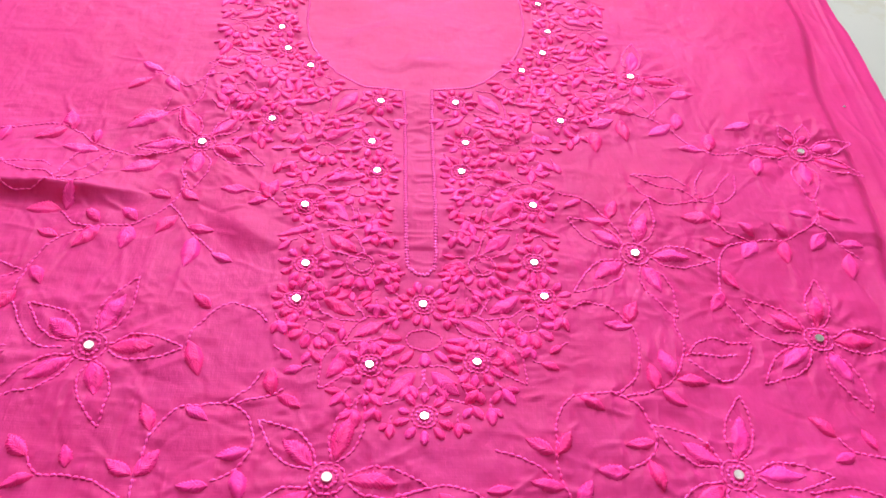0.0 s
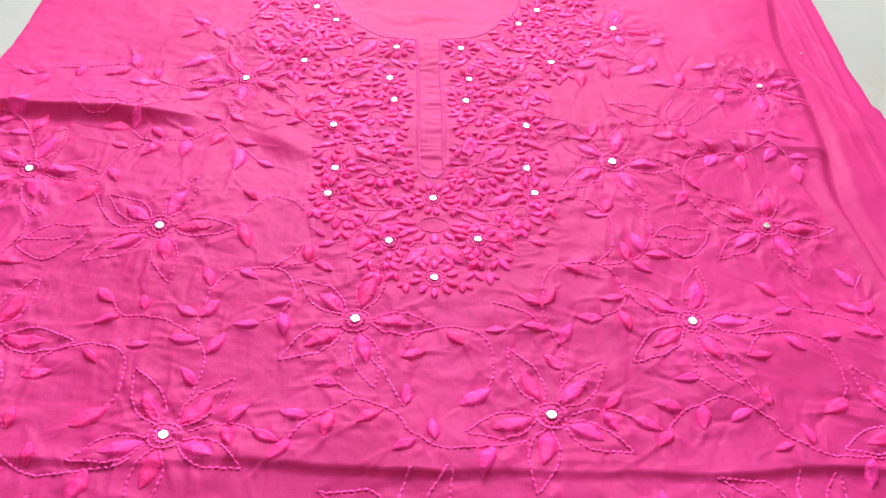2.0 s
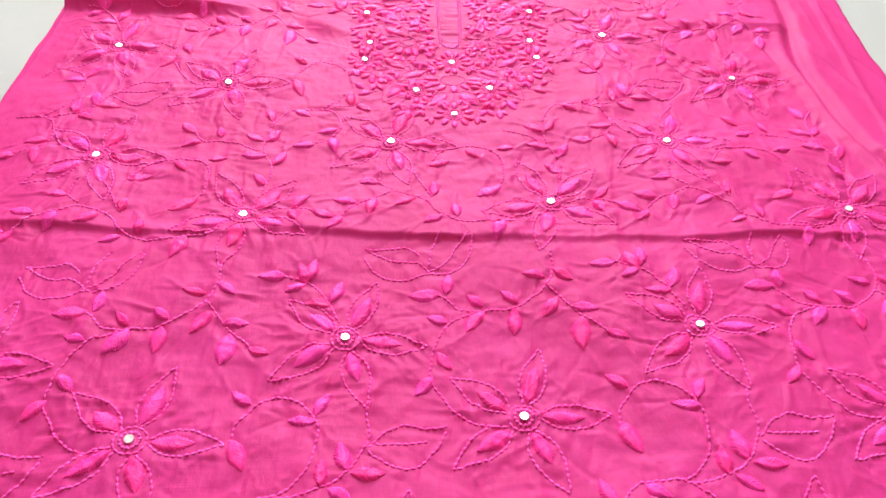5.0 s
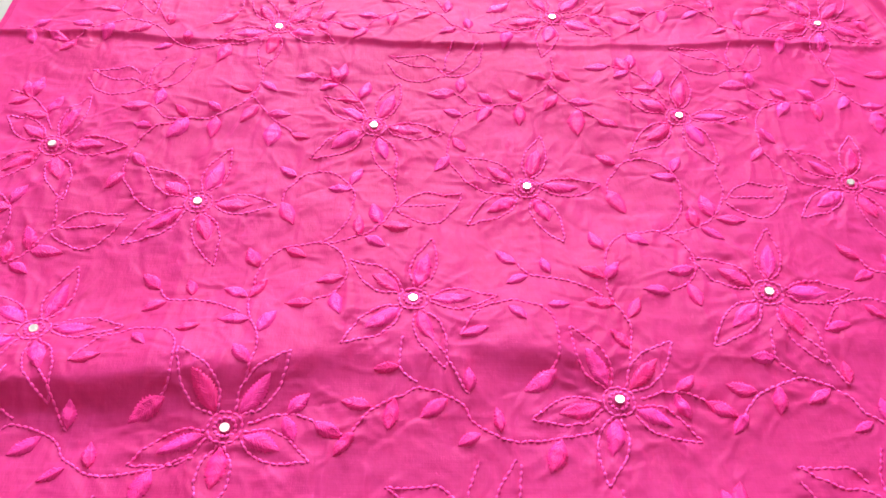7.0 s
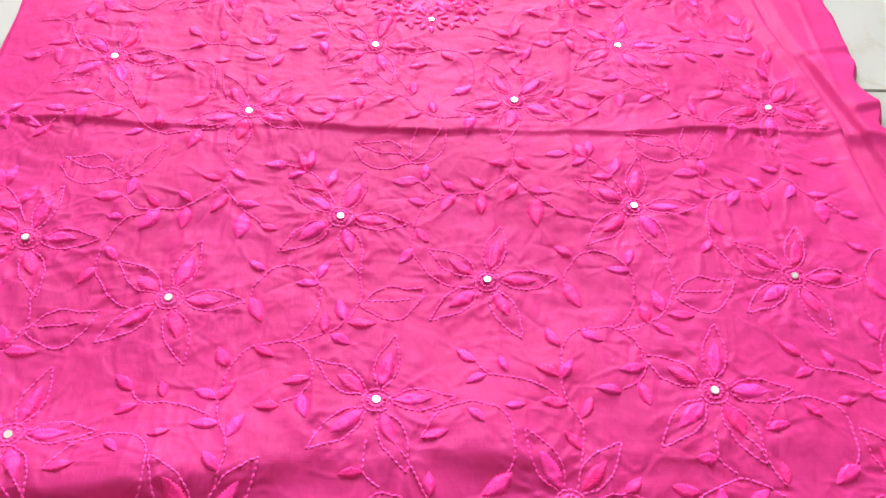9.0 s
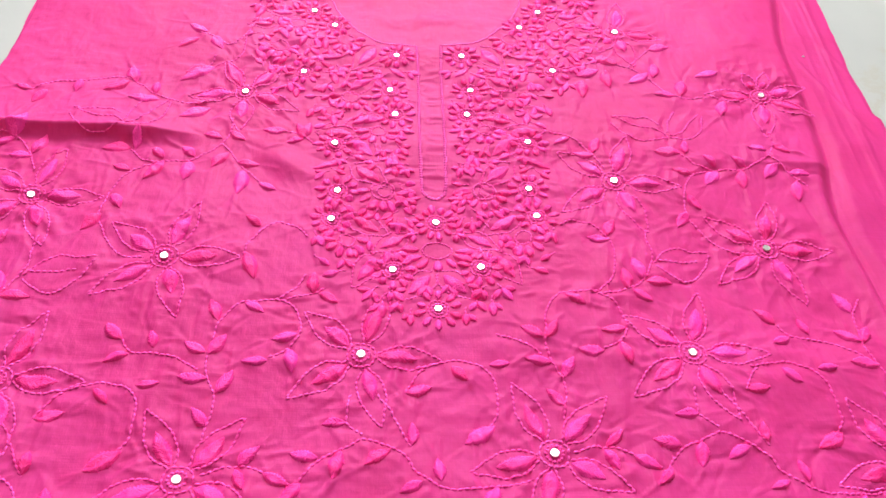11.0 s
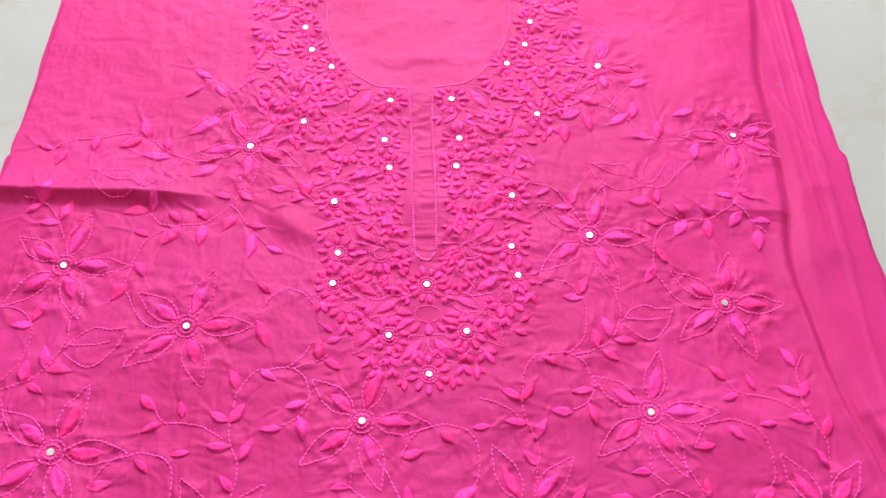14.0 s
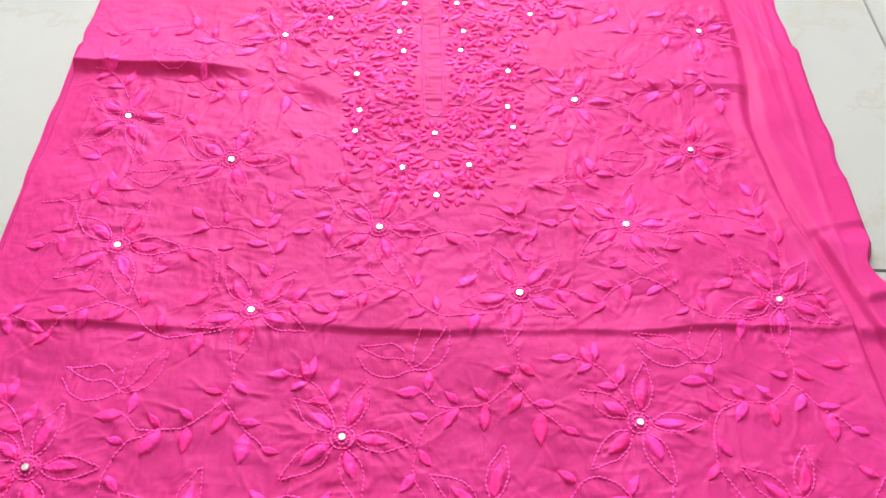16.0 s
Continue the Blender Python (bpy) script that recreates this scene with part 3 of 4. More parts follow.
OPEN_LEAVES = (
    [[(-1.5, -16.1), (-2.4, -15.2), (-3.8, -15.1), (-5.6, -14.1)],
     [(-1.5, -16.1), (-3.2, -16.7), (-4.7, -16.2), (-5.7, -14.9)],
     [(-5.5, -14.1), (-4.2, -14.1), (-3.0, -14.0), (-2.2, -14.7)],
     [(-1.5, -16.1), (-0.2, -16.0), (0.8, -14.8), (1.0, -12.9)],
     [(-1.5, -15.9), (-0.6, -15.3), (-0.0, -14.0), (0.8, -12.7)],
     [(-1.6, -15.6), (-1.5, -14.1), (-1.0, -12.8)]],
    [])
MAIN_VINE = (
    [[(-11.3, -28.1), (-11.2, -27.1), (-10.7, -26.3), (-10.1, -25.6), (-9.4, -25.3), (-8.4, -25.5), (-7.6, -26.1), (-7.0, -27.0), (-6.9, -27.9), (-7.1, -29.5), (-7.6, -30.4), (-8.4, -31.1), (-9.5, -31.3), (-10.8, -31.5), (-11.5, -32.2), (-12.0, -33.2), (-12.1, -34.4), (-12.2, -35.6), (-11.9, -36.7), (-11.4, -37.7), (-11.3, -38.8), (-11.5, -39.7), (-11.6, -40.5)]],
    [(-10.6, -25.7, -11.7, -24.9), (-7.2, -26.5, -6.6, -25.1), (-7.0, -26.8, -8.5, -26.7), (-11.2, -27.8, -10.4, -29.6), (-12.0, -32.8, -12.7, -31.4), (-10.6, -31.5, -9.4, -32.2), (-12.3, -35.0, -13.6, -34.3), (-12.2, -35.1, -11.4, -33.8), (-11.9, -36.7, -13.5, -36.6), (-11.3, -37.7, -10.6, -36.3), (-11.5, -39.7, -12.4, -38.6)])
BRANCH = (
    [[(-8.8, -31.2), (-7.9, -31.3), (-6.7, -30.9), (-5.9, -30.5), (-5.2, -29.9), (-4.7, -29.0), (-4.3, -27.8), (-4.5, -26.4), (-4.4, -25.5)],
     [(-4.3, -28.5), (-3.6, -27.6), (-2.5, -27.0), (-1.3, -27.2), (-0.3, -27.0)],
     [(-4.3, -28.7), (-3.3, -29.4), (-2.1, -29.7), (-1.0, -28.7), (-0.3, -27.3)],
     [(-4.0, -28.2), (-2.7, -28.2), (-1.3, -28.0)]],
    [(-6.4, -30.8, -6.5, -29.3), (-6.1, -30.8, -4.9, -31.5), (-5.2, -29.9, -5.7, -28.3), (-5.1, -30.0, -3.4, -30.0)])
SIDE_SPRAY = (
    [[(-8.3, -31.3), (-7.5, -31.9), (-7.0, -32.9), (-6.9, -33.9), (-7.2, -34.5), (-7.7, -35.1), (-8.6, -35.5)]],
    [(-7.0, -33.9, -8.5, -34.2), (-8.6, -35.7, -10.1, -35.6), (-7.5, -34.9, -7.1, -36.5)])
FORK = (
    [[(2.8, -32.6), (3.4, -33.4), (4.3, -33.5), (5.7, -33.7), (6.8, -34.2), (7.5, -34.7)]],
    [(2.8, -32.6, 1.7, -31.6), (3.4, -33.5, 2.2, -34.1), (4.7, -33.2, 4.3, -32.1)])
HOOK = (
    [[(0.1, -36.1), (1.2, -35.8), (2.3, -35.5), (3.4, -35.7), (4.2, -36.1), (4.6, -36.9), (4.7, -38.2), (4.6, -39.1), (4.1, -39.9)],
     [(0.6, -36.1), (-0.0, -36.8), (-0.5, -37.8)]],
    [(2.1, -35.9, 3.0, -36.8), (4.3, -35.7, 5.5, -35.5), (-0.5, -37.8, 0.9, -37.4), (4.5, -39.7, 2.9, -40.8)])
LONG_VINE = (
    [[(-6.6, -44.0), (-6.2, -43.5), (-5.8, -42.8), (-5.2, -42.1), (-4.4, -41.6), (-3.5, -41.2), (-2.8, -40.8), (-1.8, -41.0), (-0.9, -41.4), (-0.2, -42.0), (0.1, -42.6), (1.0, -43.2), (1.9, -43.6), (3.0, -43.6), (4.4, -43.4), (5.8, -43.1), (6.4, -42.8)],
     [(-2.1, -37.9), (-1.2, -39.2), (-0.6, -40.4), (-0.1, -41.2)],
     [(-3.6, -37.9), (-3.7, -39.7), (-2.8, -40.5)]],
    [(-3.7, -39.7, -5.0, -39.8), (-5.1, -41.8, -6.6, -41.5), (-3.9, -41.4, -4.2, -43.0), (-1.2, -41.4, -2.5, -42.3), (-0.1, -41.1, -0.1, -39.8), (1.5, -43.2, 1.3, -41.9), (0.5, -43.2, -0.6, -43.8), (4.5, -43.4, 3.9, -45.1)])
TRAIL = (
    [[(-11.3, -42.6), (-10.5, -42.3), (-9.4, -42.1), (-8.3, -42.4), (-7.2, -43.0), (-6.5, -43.3)]],
    [(-9.4, -42.1, -8.4, -41.1), (-9.5, -42.2, -8.9, -43.5), (-8.0, -42.6, -6.6, -43.3), (-5.9, -43.2, -6.8, -44.3)])

SPRAYS = (TWIG, GARLAND, TENDRIL, OPEN_LEAVES, MAIN_VINE, BRANCH, SIDE_SPRAY, FORK, HOOK, LONG_VINE, TRAIL)

# sprays across the chest and shoulders, outside the repeat
CHEST_VINE = (
    [[(-30.7, 18.8), (-28.8, 20.0), (-26.8, 20.3), (-24.8, 20.9), (-23.0, 20.4), (-21.0, 18.9), (-18.3, 18.1), (-16.1, 19.3)]],
    [(-30.2, 19.0, -31.4, 19.3), (-29.1, 18.9, -29.7, 17.4), (-27.0, 20.4, -27.1, 19.0), (-23.4, 20.4, -25.1, 19.4), (-23.0, 20.4, -23.6, 22.2), (-21.2, 19.0, -21.3, 20.3), (-20.8, 18.4, -23.0, 18.5), (-17.0, 17.9, -18.9, 16.6)])
SHOULDER_SPRIG = (
    [[(-15.0, 29.0), (-15.6, 27.1), (-16.7, 25.4), (-18.2, 26.5), (-19.4, 26.8)], [(-15.6, 27.1), (-15.7, 24.0), (-17.5, 22.8)]],
    [(-18.8, 27.1, -20.3, 28.0), (-19.3, 26.2, -20.6, 24.9), (-18.2, 26.5, -17.3, 25.0), (-17.5, 22.8, -19.6, 20.9)])
SHOULDER_VINE = (
    [[(8.6, 23.7), (11.4, 24.9), (14.2, 25.2), (16.4, 24.1), (18.4, 21.6), (21.1, 21.6)], [(15.3, 24.9), (16.4, 26.4), (17.3, 27.4)]],
    [(14.5, 25.2, 12.5, 26.0), (13.3, 24.4, 13.5, 22.5), (12.8, 24.4, 11.0, 23.7), (11.3, 23.1, 11.2, 21.1), (16.9, 24.3, 15.2, 23.1), (17.1, 23.7, 17.5, 25.6), (18.6, 21.6, 17.0, 21.7), (19.0, 21.6, 19.5, 23.5), (22.6, 24.8, 20.7, 24.2), (22.4, 21.3, 21.8, 19.5), (17.3, 27.4, 19.1, 28.1)])

# ---- the yoke: one half, worked on both sides of the placket ----
DAISIES = ((9.9, 38.4), (10.2, 34.3), (9.5, 31.5), (7.7, 29.3), (9.8, 23.2), (2.6, 25.2), (3.1, 21.0), (2.7, 18.1), (7.0, 14.9), (6.6, 10.2), (6.9, 7.6), (2.8, 3.1))
# open rings with a fan of petals below: place and radius
HALF_RINGS = ((13.3, 33.9, 0.62), (10.7, 29.6, 0.64), (11.9, 26.4, 0.65), (6.7, 27.4, 0.62), (6.1, 20.3, 0.62), (3.9, 16.2, 0.52), (3.5, 10.0, 0.77),
              (5.8, 5.7, 0.54), (13.6, 38.6, 0.62))
FILLED = ((4.0, 26.6, 5.9, 23.7), (6.5, 20.9, 4.1, 22.6), (3.5, 17.7, 6.3, 16.9), (5.4, 15.9, 8.3, 16.2), (6.1, 15.6, 4.0, 13.1), (5.7, 12.7, 3.4, 10.6),
          (5.8, 7.9, 3.3, 6.3), (1.8, 6.2, 4.0, 4.8), (3.7, 4.5, 5.2, 2.0), (0.15, 3.0, 2.1, 0.9), (11.2, 36.3, 13.9, 35.1), (10.9, 31.0, 13.4, 31.4),
          (12.5, 29.4, 14.6, 29.3), (8.6, 25.8, 9.3, 27.6))
TUFTS = ((7.1, 23.7, 6.6, 22.4), (7.1, 19.0, 7.7, 20.1), (7.3, 18.2, 7.1, 16.9), (7.7, 17.7, 8.5, 18.0), (8.1, 21.6, 9.0, 21.0), (3.7, 19.2, 4.3, 18.6),
         (4.6, 8.5, 5.1, 7.9), (2.8, 15.2, 1.8, 15.3), (2.3, 14.3, 1.7, 13.5), (3.0, 13.2, 3.2, 12.2), (2.8, 12.3, 2.6, 11.3), (2.0, 12.2, 1.7, 11.3),
         (2.0, 10.7, 1.2, 10.7), (1.9, 10.1, 1.2, 9.7), (1.8, 9.2, 0.9, 9.4), (3.3, 7.1, 2.8, 7.7), (2.5, 7.2, 2.5, 6.3), (1.8, 7.4, 1.4, 6.7),
         (1.5, 8.0, 2.1, 8.6), (6.0, 8.8, 5.4, 8.1), (6.2, 13.3, 8.4, 12.3))
TUFTS_HIGH = ((14.5, 38.5, 15.0, 36.8), (11.7, 36.7, 12.1, 35.5), (14.1, 36.0, 14.8, 35.2), (13.6, 31.8, 14.2, 30.1), (9.9, 27.8, 10.3, 26.4), (8.3, 27.5, 8.3, 25.9),
              (3.1, 23.7, 1.9, 22.6), (9.3, 24.8, 6.9, 25.1), (12.0, 28.7, 11.3, 27.2), (3.0, 4.5, 3.3, 3.7), (2.6, 4.6, 1.7, 4.4), (0.7, 2.0, 1.2, 1.0),
              (11.6, 24.9, 12.6, 25.1), (6.7, 6.7, 7.3, 5.9), (5.3, 5.0, 5.1, 4.2), (7.5, 23.0, 7.2, 21.7), (5.6, 23.4, 5.4, 22.3))
NECK = ((8.6, 50.0), (8.5, 44.0), (8.4, 38.8), (8.4, 35.5), (7.8, 32.2), (6.2, 29.1), (4.1, 27.2), (2.2, 26.8), (1.1, 26.7))
PLACKET = ((1.0, 26.7), (0.9, 23.0), (0.9, 19.7), (0.9, 13.4), (0.8, 10.2), (0.45, 9.5), (0.0, 9.3))


def mark(points):
    """Note where stitches lie, so that the cloth gathers there."""
    for x, y in points:
        i, j = int((x - GX) / GS), int((y - GY) / GS)
        if 0 <= i < near_stitch.shape[0] and 0 <= j < near_stitch.shape[1]:
            near_stitch[i, j] += 1.0


def runs(line):
    """The stretches of a line where the pattern is free to run."""
    out, cur = [], []
    for p in line:
        if free(p):
            cur.append(p)
        else:
            if len(cur) > 1:
                out.append(cur)
            cur = []
    if len(cur) > 1:
        out.append(cur)
    return out


worked = []
for col in (-2, -1, 0, 1, 2):
    for row in (-1, 0, 1, 2):
        for stems, leaves in SPRAYS[:-2] if row == 2 else SPRAYS:
            lines = [r for s in stems for r in runs([tuple(q) for q in spline([warp(p, col, row) for p in s], step=0.5)])]
            lv = []
            for bx, by, tx, ty in leaves:
                p0, p1 = warp((bx, by), col, row), warp((tx, ty), col, row)
                if free(p0) and free(p1):
                    lv.append((p0, p1))
            if lines or lv:
                worked.append((lines, lv))
for stems, leaves in (CHEST_VINE, SHOULDER_SPRIG, SHOULDER_VINE):
    worked.append(([[tuple(q) for q in spline(line, step=0.5)] for line in stems], [(q[:2], q[2:]) for q in leaves]))
FLOWERS.extend((x, y) for k, c, r, x, y in PLACED)
for lines, lv in worked:
    for ln in lines:
        mark(ln)
    for p0, p1 in lv:
        mark([(p0[0] + (p1[0] - p0[0]) * u, p0[1] + (p1[1] - p0[1]) * u) for u in (0, 0.33, 0.66, 1)])
for x, y in FLOWERS:
    mark([(x + r * math.cos(a), y + r * math.sin(a)) for r in (1, 2, 3, 4) for a in np.linspace(0, 6.28, 6 + 5 * r)])
for d, s in DAISIES + tuple((d, s) for d, s, r in HALF_RINGS):
    for k in (-1, 1):
        x, y = axis(k * d, s)
        mark([(x + r * math.cos(a), y + r * math.sin(a)) for r in (0.7, 1.3) for a in np.linspace(0, 6.28, 14)])
for a, b, c, d in FILLED + TUFTS + TUFTS_HIGH:
    for k in (-1, 1):
        mark([axis(k * (a + (c - a) * u), b + (d - b) * u) for u in (0, 0.4, 0.8, 1.1)])


def blurred(grid, sigma, scale):
    ax, ay = np.arange(320), np.arange(640)
    k = np.exp(-(np.minimum(ax, 320 - ax)[:, None] ** 2 + np.minimum(ay, 640 - ay)[None, :] ** 2) / (2 * sigma ** 2))
    return np.clip(np.real(np.fft.ifft2(np.fft.fft2(np.minimum(grid, 2)) * np.fft.fft2(k))) / scale, 0, 1)


# petals' outlines and the yoke's stitches pull the cloth down too
for kind, col, row, x, y in PLACED:
    for deg, fill, out, wide in (STAR_D if kind == "D" else STAR):
        mark(spline(petal_outline((x, y), radians(deg), 0.9, out, wide)[0], step=0.5))
on_stitch = blurred(near_stitch, 1.1, 3.2)
near_stitch = blurred(near_stitch, 2.6, 7.0)

for lines, lv in worked:
    for p0, p1 in lv:
        a = math.atan2(p1[1] - p0[1], p1[0] - p0[0])
        for _ in range(3):
            if random.random() < 0.75:
                pull(p1[0], p1[1], a + random.uniform(-0.6, 0.6), random.uniform(1.0, 3.4), random.uniform(0.03, 0.08) * random.choice((1, 1, -1)))
for x, y in FLOWERS:
    for _ in range(16):
        a = random.uniform(0, 6.28)
        r = random.uniform(1.2, 3.6)
        pull(x + r * math.cos(a), y + r * math.sin(a), a + random.uniform(-0.4, 0.4), random.uniform(1.2, 3.0), random.uniform(0.03, 0.08) * random.choice((1, 1, -1)))
for _ in range(420):
    d, s = random.uniform(1.5, 8), random.uniform(0, 27)
    x, y = axis(random.choice((-1, 1)) * d, s)
    pull(x, y, random.choice((0, 3.14)) + random.uniform(-0.5, 0.5), random.uniform(0.8, 2.2), random.uniform(0.03, 0.08) * random.choice((1, -1)))
# thin packing creases that run down the length
for x, y, length, height in ((4.6, -19.5, 10, -0.08), (12.1, -29.5, 8, -0.09), (11.2, -15.0, 9, 0.10), (-13.5, -13.5, 13, -0.08), (-5.2, -45.0, 7, 0.07),
                             (9.6, 2.0, 12, 0.08), (-14.2, 4.0, 11, -0.08), (20.5, -20.0, 9, 0.07), (-21.0, -16.0, 9, -0.07), (2.0, -41.0, 9, 0.07)):
    pull(x, y, radians(-90 + 3 * math.sin(x)), length, height)
SAG = {(-6.1, -21.4): 0.25, (3.7, -26.2): 0.6, (-16.3, -28.3): 0.3, (6.4, -9.4): 0.2, (22.1, 6.2): 0.3, (23.8, -25.9): -0.2, (-3.1, -35.4): -0.2, (16.7, -34.5): -0.3}
PEGS.extend([(x, y, float(lie(x, y)) * 100 + SAG.get((x, y), 0)) for x, y in FLOWERS + [axis(k * d, s) for d, s in DAISIES for k in (-1, 1)] + [(0.0, 0.0), (-0.2, 7.2)]])

# ---- cloth ----
cloth("front_panel", side_left, side_right, -58, 47, 540, 900, front_height, COTTON, kurta, "")
cloth("back_panel", back_left, back_right, -62, 50, 240, 380, back_height, COTTON_BACK, kurta, "")


def flap_height(x, y):
    e = x - side_right(y)
    z = back_height(x, y) * 100 + 0.04 + 0.12 * smooth(0.05, 0.4, e) * np.exp(-np.clip(e - 0.4, 0, 9) / 3.0) * (0.45 + 0.55 * smooth(20, 6, y))
    z = z + 0.03 * vnoise(x / 2.4, y / 2.8 + 5) + 0.10 * ridge(x / 3.0 + 0.35 * y / 3.0, y / 7.0 + 2) ** 3 * smooth(0.6, 1.6, e)
    return (z - 0.25 * smooth(0.0, -0.4, e)) / 100


cloth("side_flap", lambda y: side_right(y) - 0.5, lambda y: back_right(y) - 0.08, -58, 47, 70, 420, flap_height, COTTON_BACK, kurta, "")

# ---- stitched flowers, sprays and leaves ----
for kind, col, row, x, y in PLACED:
    big_flower((x, y), random.uniform(-4, 4), random.uniform(0.97, 1.05), SHOULDER[kind, col] if row == 2 else STAR_D if kind == "D" else STAR, (0.10 * x / 30 + random.uniform(-0.05, 0.05), random.uniform(-0.05, 0.08)))
for lines, lv in worked:
    if not lines:
        p0, p1 = lv[0]
        lines = [[p0, ((p0[0] * 3 + p1[0]) / 4, (p0[1] * 3 + p1[1]) / 4)]]
    spray = chained("spray", lines[:1], kurta)
    for more in lines[1:]:
        chained("stem", [more], spray)
    for p0, p1 in lv:
        ln = math.hypot(p1[0] - p0[0], p1[1] - p0[1])
        leaf_mesh("leaf", p0, (p0[0] + (p1[0] - p0[0]) * 1.08, p0[1] + (p1[1] - p0[1]) * 1.08), min(1.05, 0.50 * ln) * random.uniform(0.9, 1.12), 0.21, FLOSS, spray, belly=random.uniform(0.38, 0.5), bend=random.uniform(-0.06, 0.06))


def daisy(c, count=11, start=0.0, size=1.0):
    """Small flower of plump satin petals round a mirror."""
    ob = chained("daisy_motif", [ring(c, 0.64 * size)], kurta, radius=0.065, stitch=0.26)
    chained("ring", [ring(c, 0.40 * size)], ob, radius=0.075, stitch=0.22)
    mirror(ob, c, 0.225 * size, (random.uniform(-0.05, 0.05), random.uniform(-0.04, 0.06)))
    for i in range(count):
        a = radians(start + 360.0 * (i + 0.5) / count + random.uniform(-5, 5))
        f = 1.5 * size * random.uniform(0.9, 1.1)
        leaf_mesh("petal", (c[0] + 0.76 * size * math.cos(a), c[1] + 0.76 * size * math.sin(a)), (c[0] + f * math.cos(a), c[1] + f * math.sin(a)),
                  random.uniform(0.46, 0.56), 0.17, FLOSS, ob, belly=0.58, blunt=0.6)
    return ob


def fan(c, r, wide=1.0, count=7):
    """An open ring, a smaller curl inside it, and a fan of petals along its lower side."""
    def at(a, f):
        return (c[0] + f * wide * math.cos(radians(a)), c[1] + f * math.sin(radians(a)))
    ob = chained("fan_motif", [[at(a, r) for a in range(60, 421, 30)]], kurta, radius=0.06, stitch=0.24)
    if r > 0.7:
        chained("curl", [[at(a, r * (0.35 + 0.0016 * (a - 90))) for a in range(90, 391, 30)]], ob, radius=0.055, stitch=0.24)
    for i in range(count):
        a = 168 + 204 * (i + 0.5) / count + random.uniform(-5, 5)
        leaf_mesh("petal", at(a, r + 0.14), at(a, r + random.uniform(0.95, 1.2)), random.uniform(0.52, 0.66), 0.18, FLOSS, ob, belly=0.58, blunt=0.6)
    return ob


for d, s in DAISIES:
    for k in (-1, 1):
        daisy(axis(k * d, s), random.choice((10, 11)), random.uniform(0, 30))
daisy((-0.2, 7.2), 12)
daisy((0.0, 0.0), 10)
fan((-0.1, 4.8), 0.66, 1.45, 7)
for d, s, r in HALF_RINGS:
    for k in (-1, 1):
        fan(axis(k * d, s), r, 1.0, 7 if r > 0.6 else 6)
for bd, bs, td, ts in FILLED:
    for k in (-1, 1):
        p0, p1 = axis(k * bd, bs), axis(k * td, ts)
        ln, a = math.hypot(p1[0] - p0[0], p1[1] - p0[1]), math.atan2(p1[1] - p0[1], p1[0] - p0[0])
        ob = chained("outlined_leaf", petal_outline(p0, a, 0.0, ln * 1.08, 0.58 * ln), kurta, radius=0.06, stitch=0.28)
        q0, q1 = [(p0[0] + (p1[0] - p0[0]) * u, p0[1] + (p1[1] - p0[1]) * u) for u in (0.13, 0.86)]
        leaf_mesh("leaf", q0, q1, 0.30 * ln, 0.19, FLOSS, ob, bend=random.uniform(-0.05, 0.05))


def tuft(p0, p1, sides):
    """A short stem with one satin leaf at its end and up to two beside it."""
    ln, a = math.hypot(p1[0] - p0[0], p1[1] - p0[1]), math.atan2(p1[1] - p0[1], p1[0] - p0[0])
    ob = chained("tuft", [[(p0[0] - math.cos(a) * 0.5, p0[1] - math.sin(a) * 0.5), p0]], kurta, radius=0.055, stitch=0.24)
    leaf_mesh("leaf", p0, p1, min(0.62, 0.55 * ln), 0.17, FLOSS, ob, blunt=0.7)
    for sgn in sides:
        b = a + sgn * radians(random.uniform(42, 70))
        f = min(ln, 1.1) * random.uniform(0.75, 1.0)
        leaf_mesh("leaf", (p0[0] + math.cos(b) * 0.12, p0[1] + math.sin(b) * 0.12), (p0[0] + math.cos(b) * f, p0[1] + math.sin(b) * f), 0.46, 0.16, FLOSS, ob, blunt=0.7)


for bd, bs, td, ts in TUFTS + TUFTS_HIGH:
    sides = random.choice(((), (-1,), (1,), (-1, 1)))
    for k in (-1, 1):
        tuft(axis(k * bd, bs), axis(k * td, ts), [k * q for q in sides])

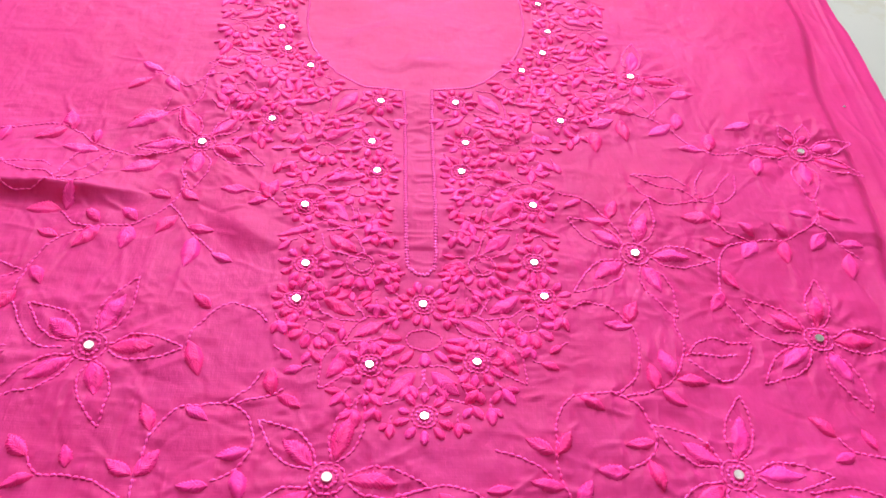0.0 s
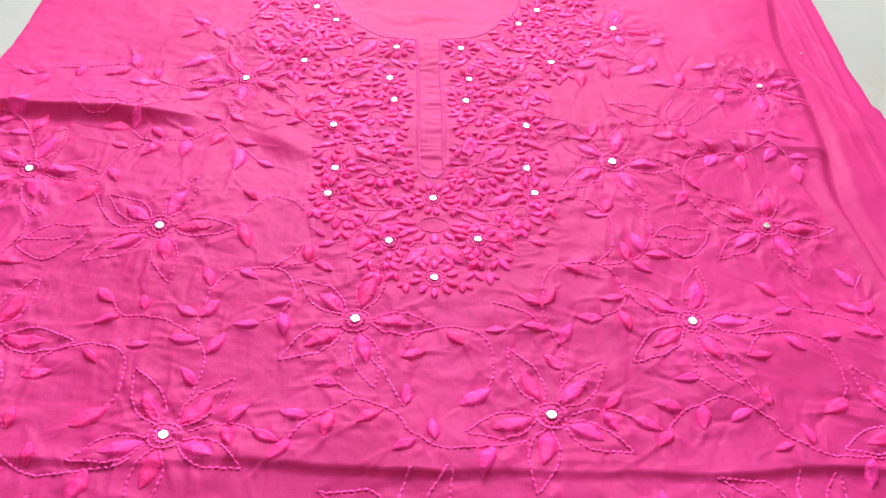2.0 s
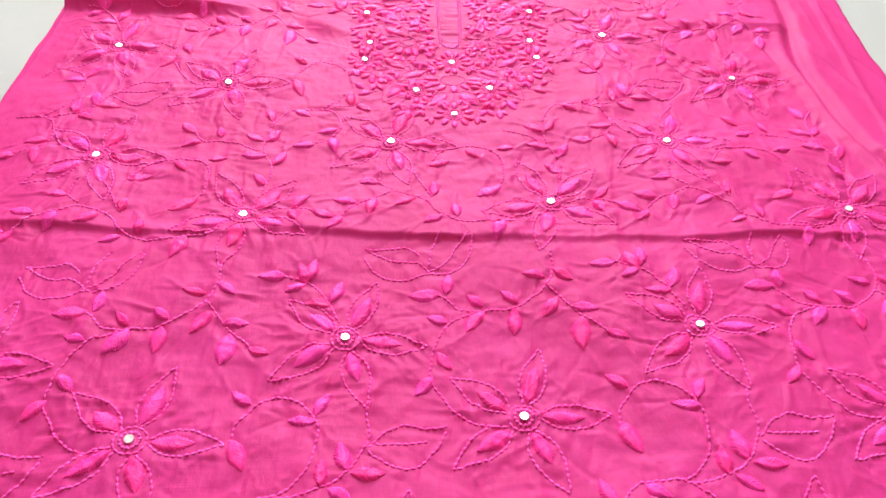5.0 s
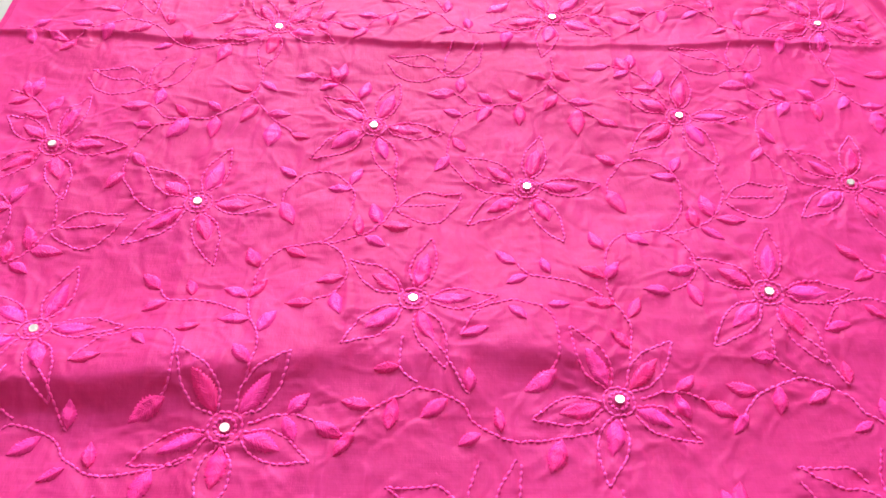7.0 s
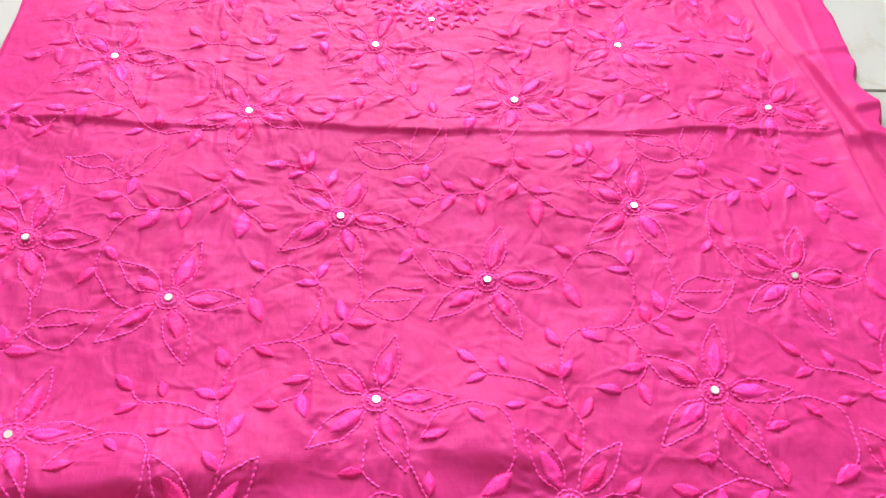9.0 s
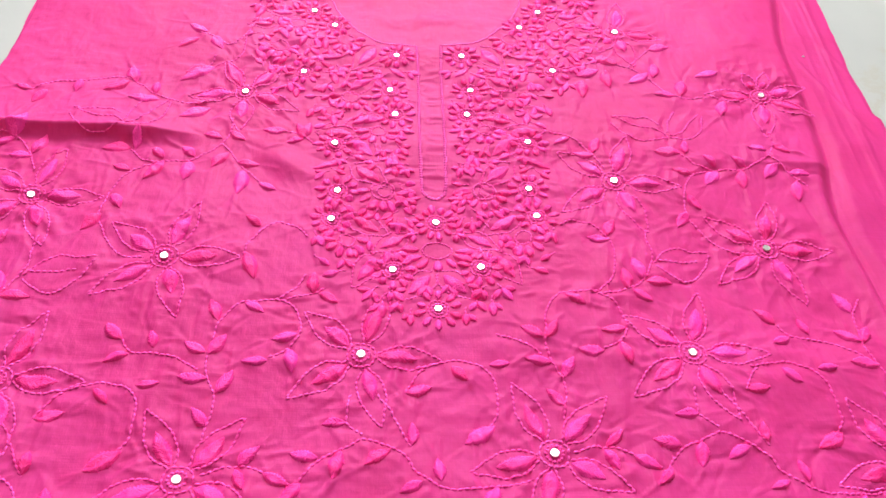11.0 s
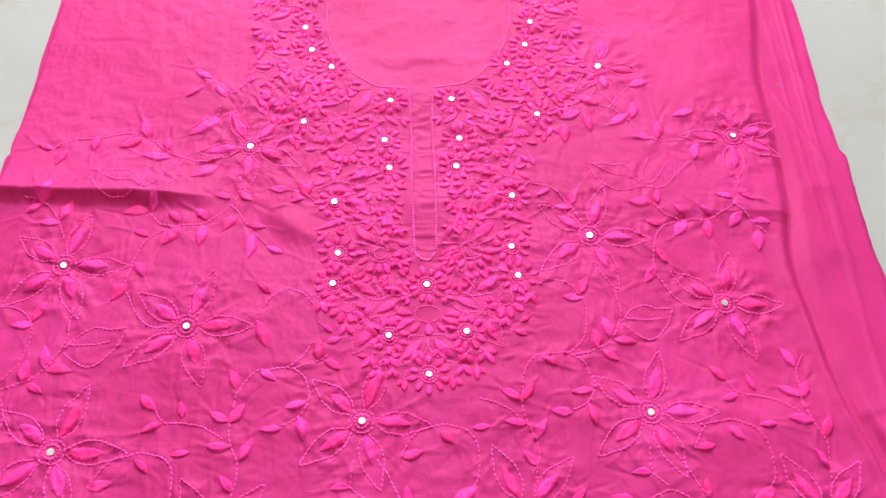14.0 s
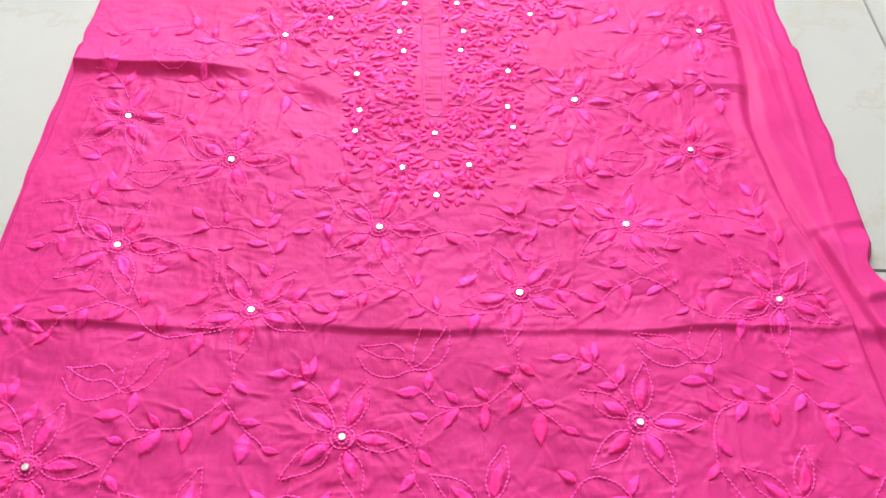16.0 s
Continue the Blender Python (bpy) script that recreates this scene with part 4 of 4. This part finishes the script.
# small leaves that fill the rest of the yoke
taken = [(d, s, 1.65) for d, s in DAISIES] + [(d, s, 1.5) for d, s, r in HALF_RINGS] + [(0.0, 7.2, 1.65), (0.0, 0.0, 1.65), (0.0, 4.6, 1.8)]
taken += [(a + (c - a) * u, b + (d - b) * u, 0.8) for a, b, c, d in FILLED for u in (0.15, 0.5, 0.85)]
taken += [((a + c) / 2, (b + d) / 2, 0.75) for a, b, c, d in TUFTS + TUFTS_HIGH]
neck_d = np.array(sorted((s, d) for d, s in NECK[:-1]))
fills = []
for _ in range(2600):
    d, s = random.uniform(0.9, 14.5), random.uniform(-1.0, 41.0)
    lim = 1.0 + (s + 1.5) * 1.2 if s < 4 else 7.8 if s < 18 else 8.8 if s < 21 else 12.0 if s < 24 else 14.2
    low = 1.6 if s < 25.5 else 2.6 + (s - 25.5) * 2 if s < 26.8 else float(np.interp(s, neck_d[:, 0], neck_d[:, 1])) + 0.9
    if s < 9.0:
        low = 0.7
    if d > lim or d < low or any((d - a) ** 2 + (s - b) ** 2 < r * r for a, b, r in taken):
        continue
    taken.append((d, s, 0.85))
    fills.append((d, s, random.uniform(180, 360), random.uniform(0.75, 1.15), random.choice(((), (-1,), (1,), (-1, 1)))))
for d, s, deg, ln, sides in fills:
    for k in (-1, 1):
        c = axis(k * d, s)
        a = radians(deg if k > 0 else 180 - deg)
        tuft(c, (c[0] + ln * math.cos(a), c[1] + ln * math.sin(a)), [k * q for q in sides])

# neck and placket, worked in close rope stitch
for k in (-1, 1):
    chained("neck_stitching", [[axis(k * d, s) for d, s in NECK]], kurta, ROPE, radius=0.095, stitch=0.22, pinch=0.28)
slit = [axis(-d, s) for d, s in PLACKET] + [axis(d, s) for d, s in PLACKET[-2::-1]]
chained("placket_stitching", [slit], kurta, ROPE, radius=0.125, stitch=0.24, pinch=0.30)

# a speck of lint caught on the side flap
lx, ly = 31.3, 29.0
lz = float(back_height(np.array([lx]), np.array([ly]))[0])
V, Fc = [], []
for i in range(5):
    for j in range(8):
        u, a = i / 4, 2 * math.pi * j / 8
        r = 0.0011 * math.sin(math.pi * (0.12 + 0.76 * u)) * (1 + 0.25 * math.sin(3 * a + i))
        V.append((lx / 100 + r * math.cos(a), ly / 100 + r * math.sin(a) * 0.8, lz + 0.0002 + 0.0016 * u))
for i in range(4):
    for j in range(8):
        Fc.append((i * 8 + j, i * 8 + (j + 1) % 8, (i + 1) * 8 + (j + 1) % 8, (i + 1) * 8 + j))
Fc += [tuple(range(7, -1, -1)), tuple(range(32, 40))]
tagged(mesh_object("lint", V, Fc, FRAME_PAINT), "tiny white speck of lint lying on pink cotton", "lint")
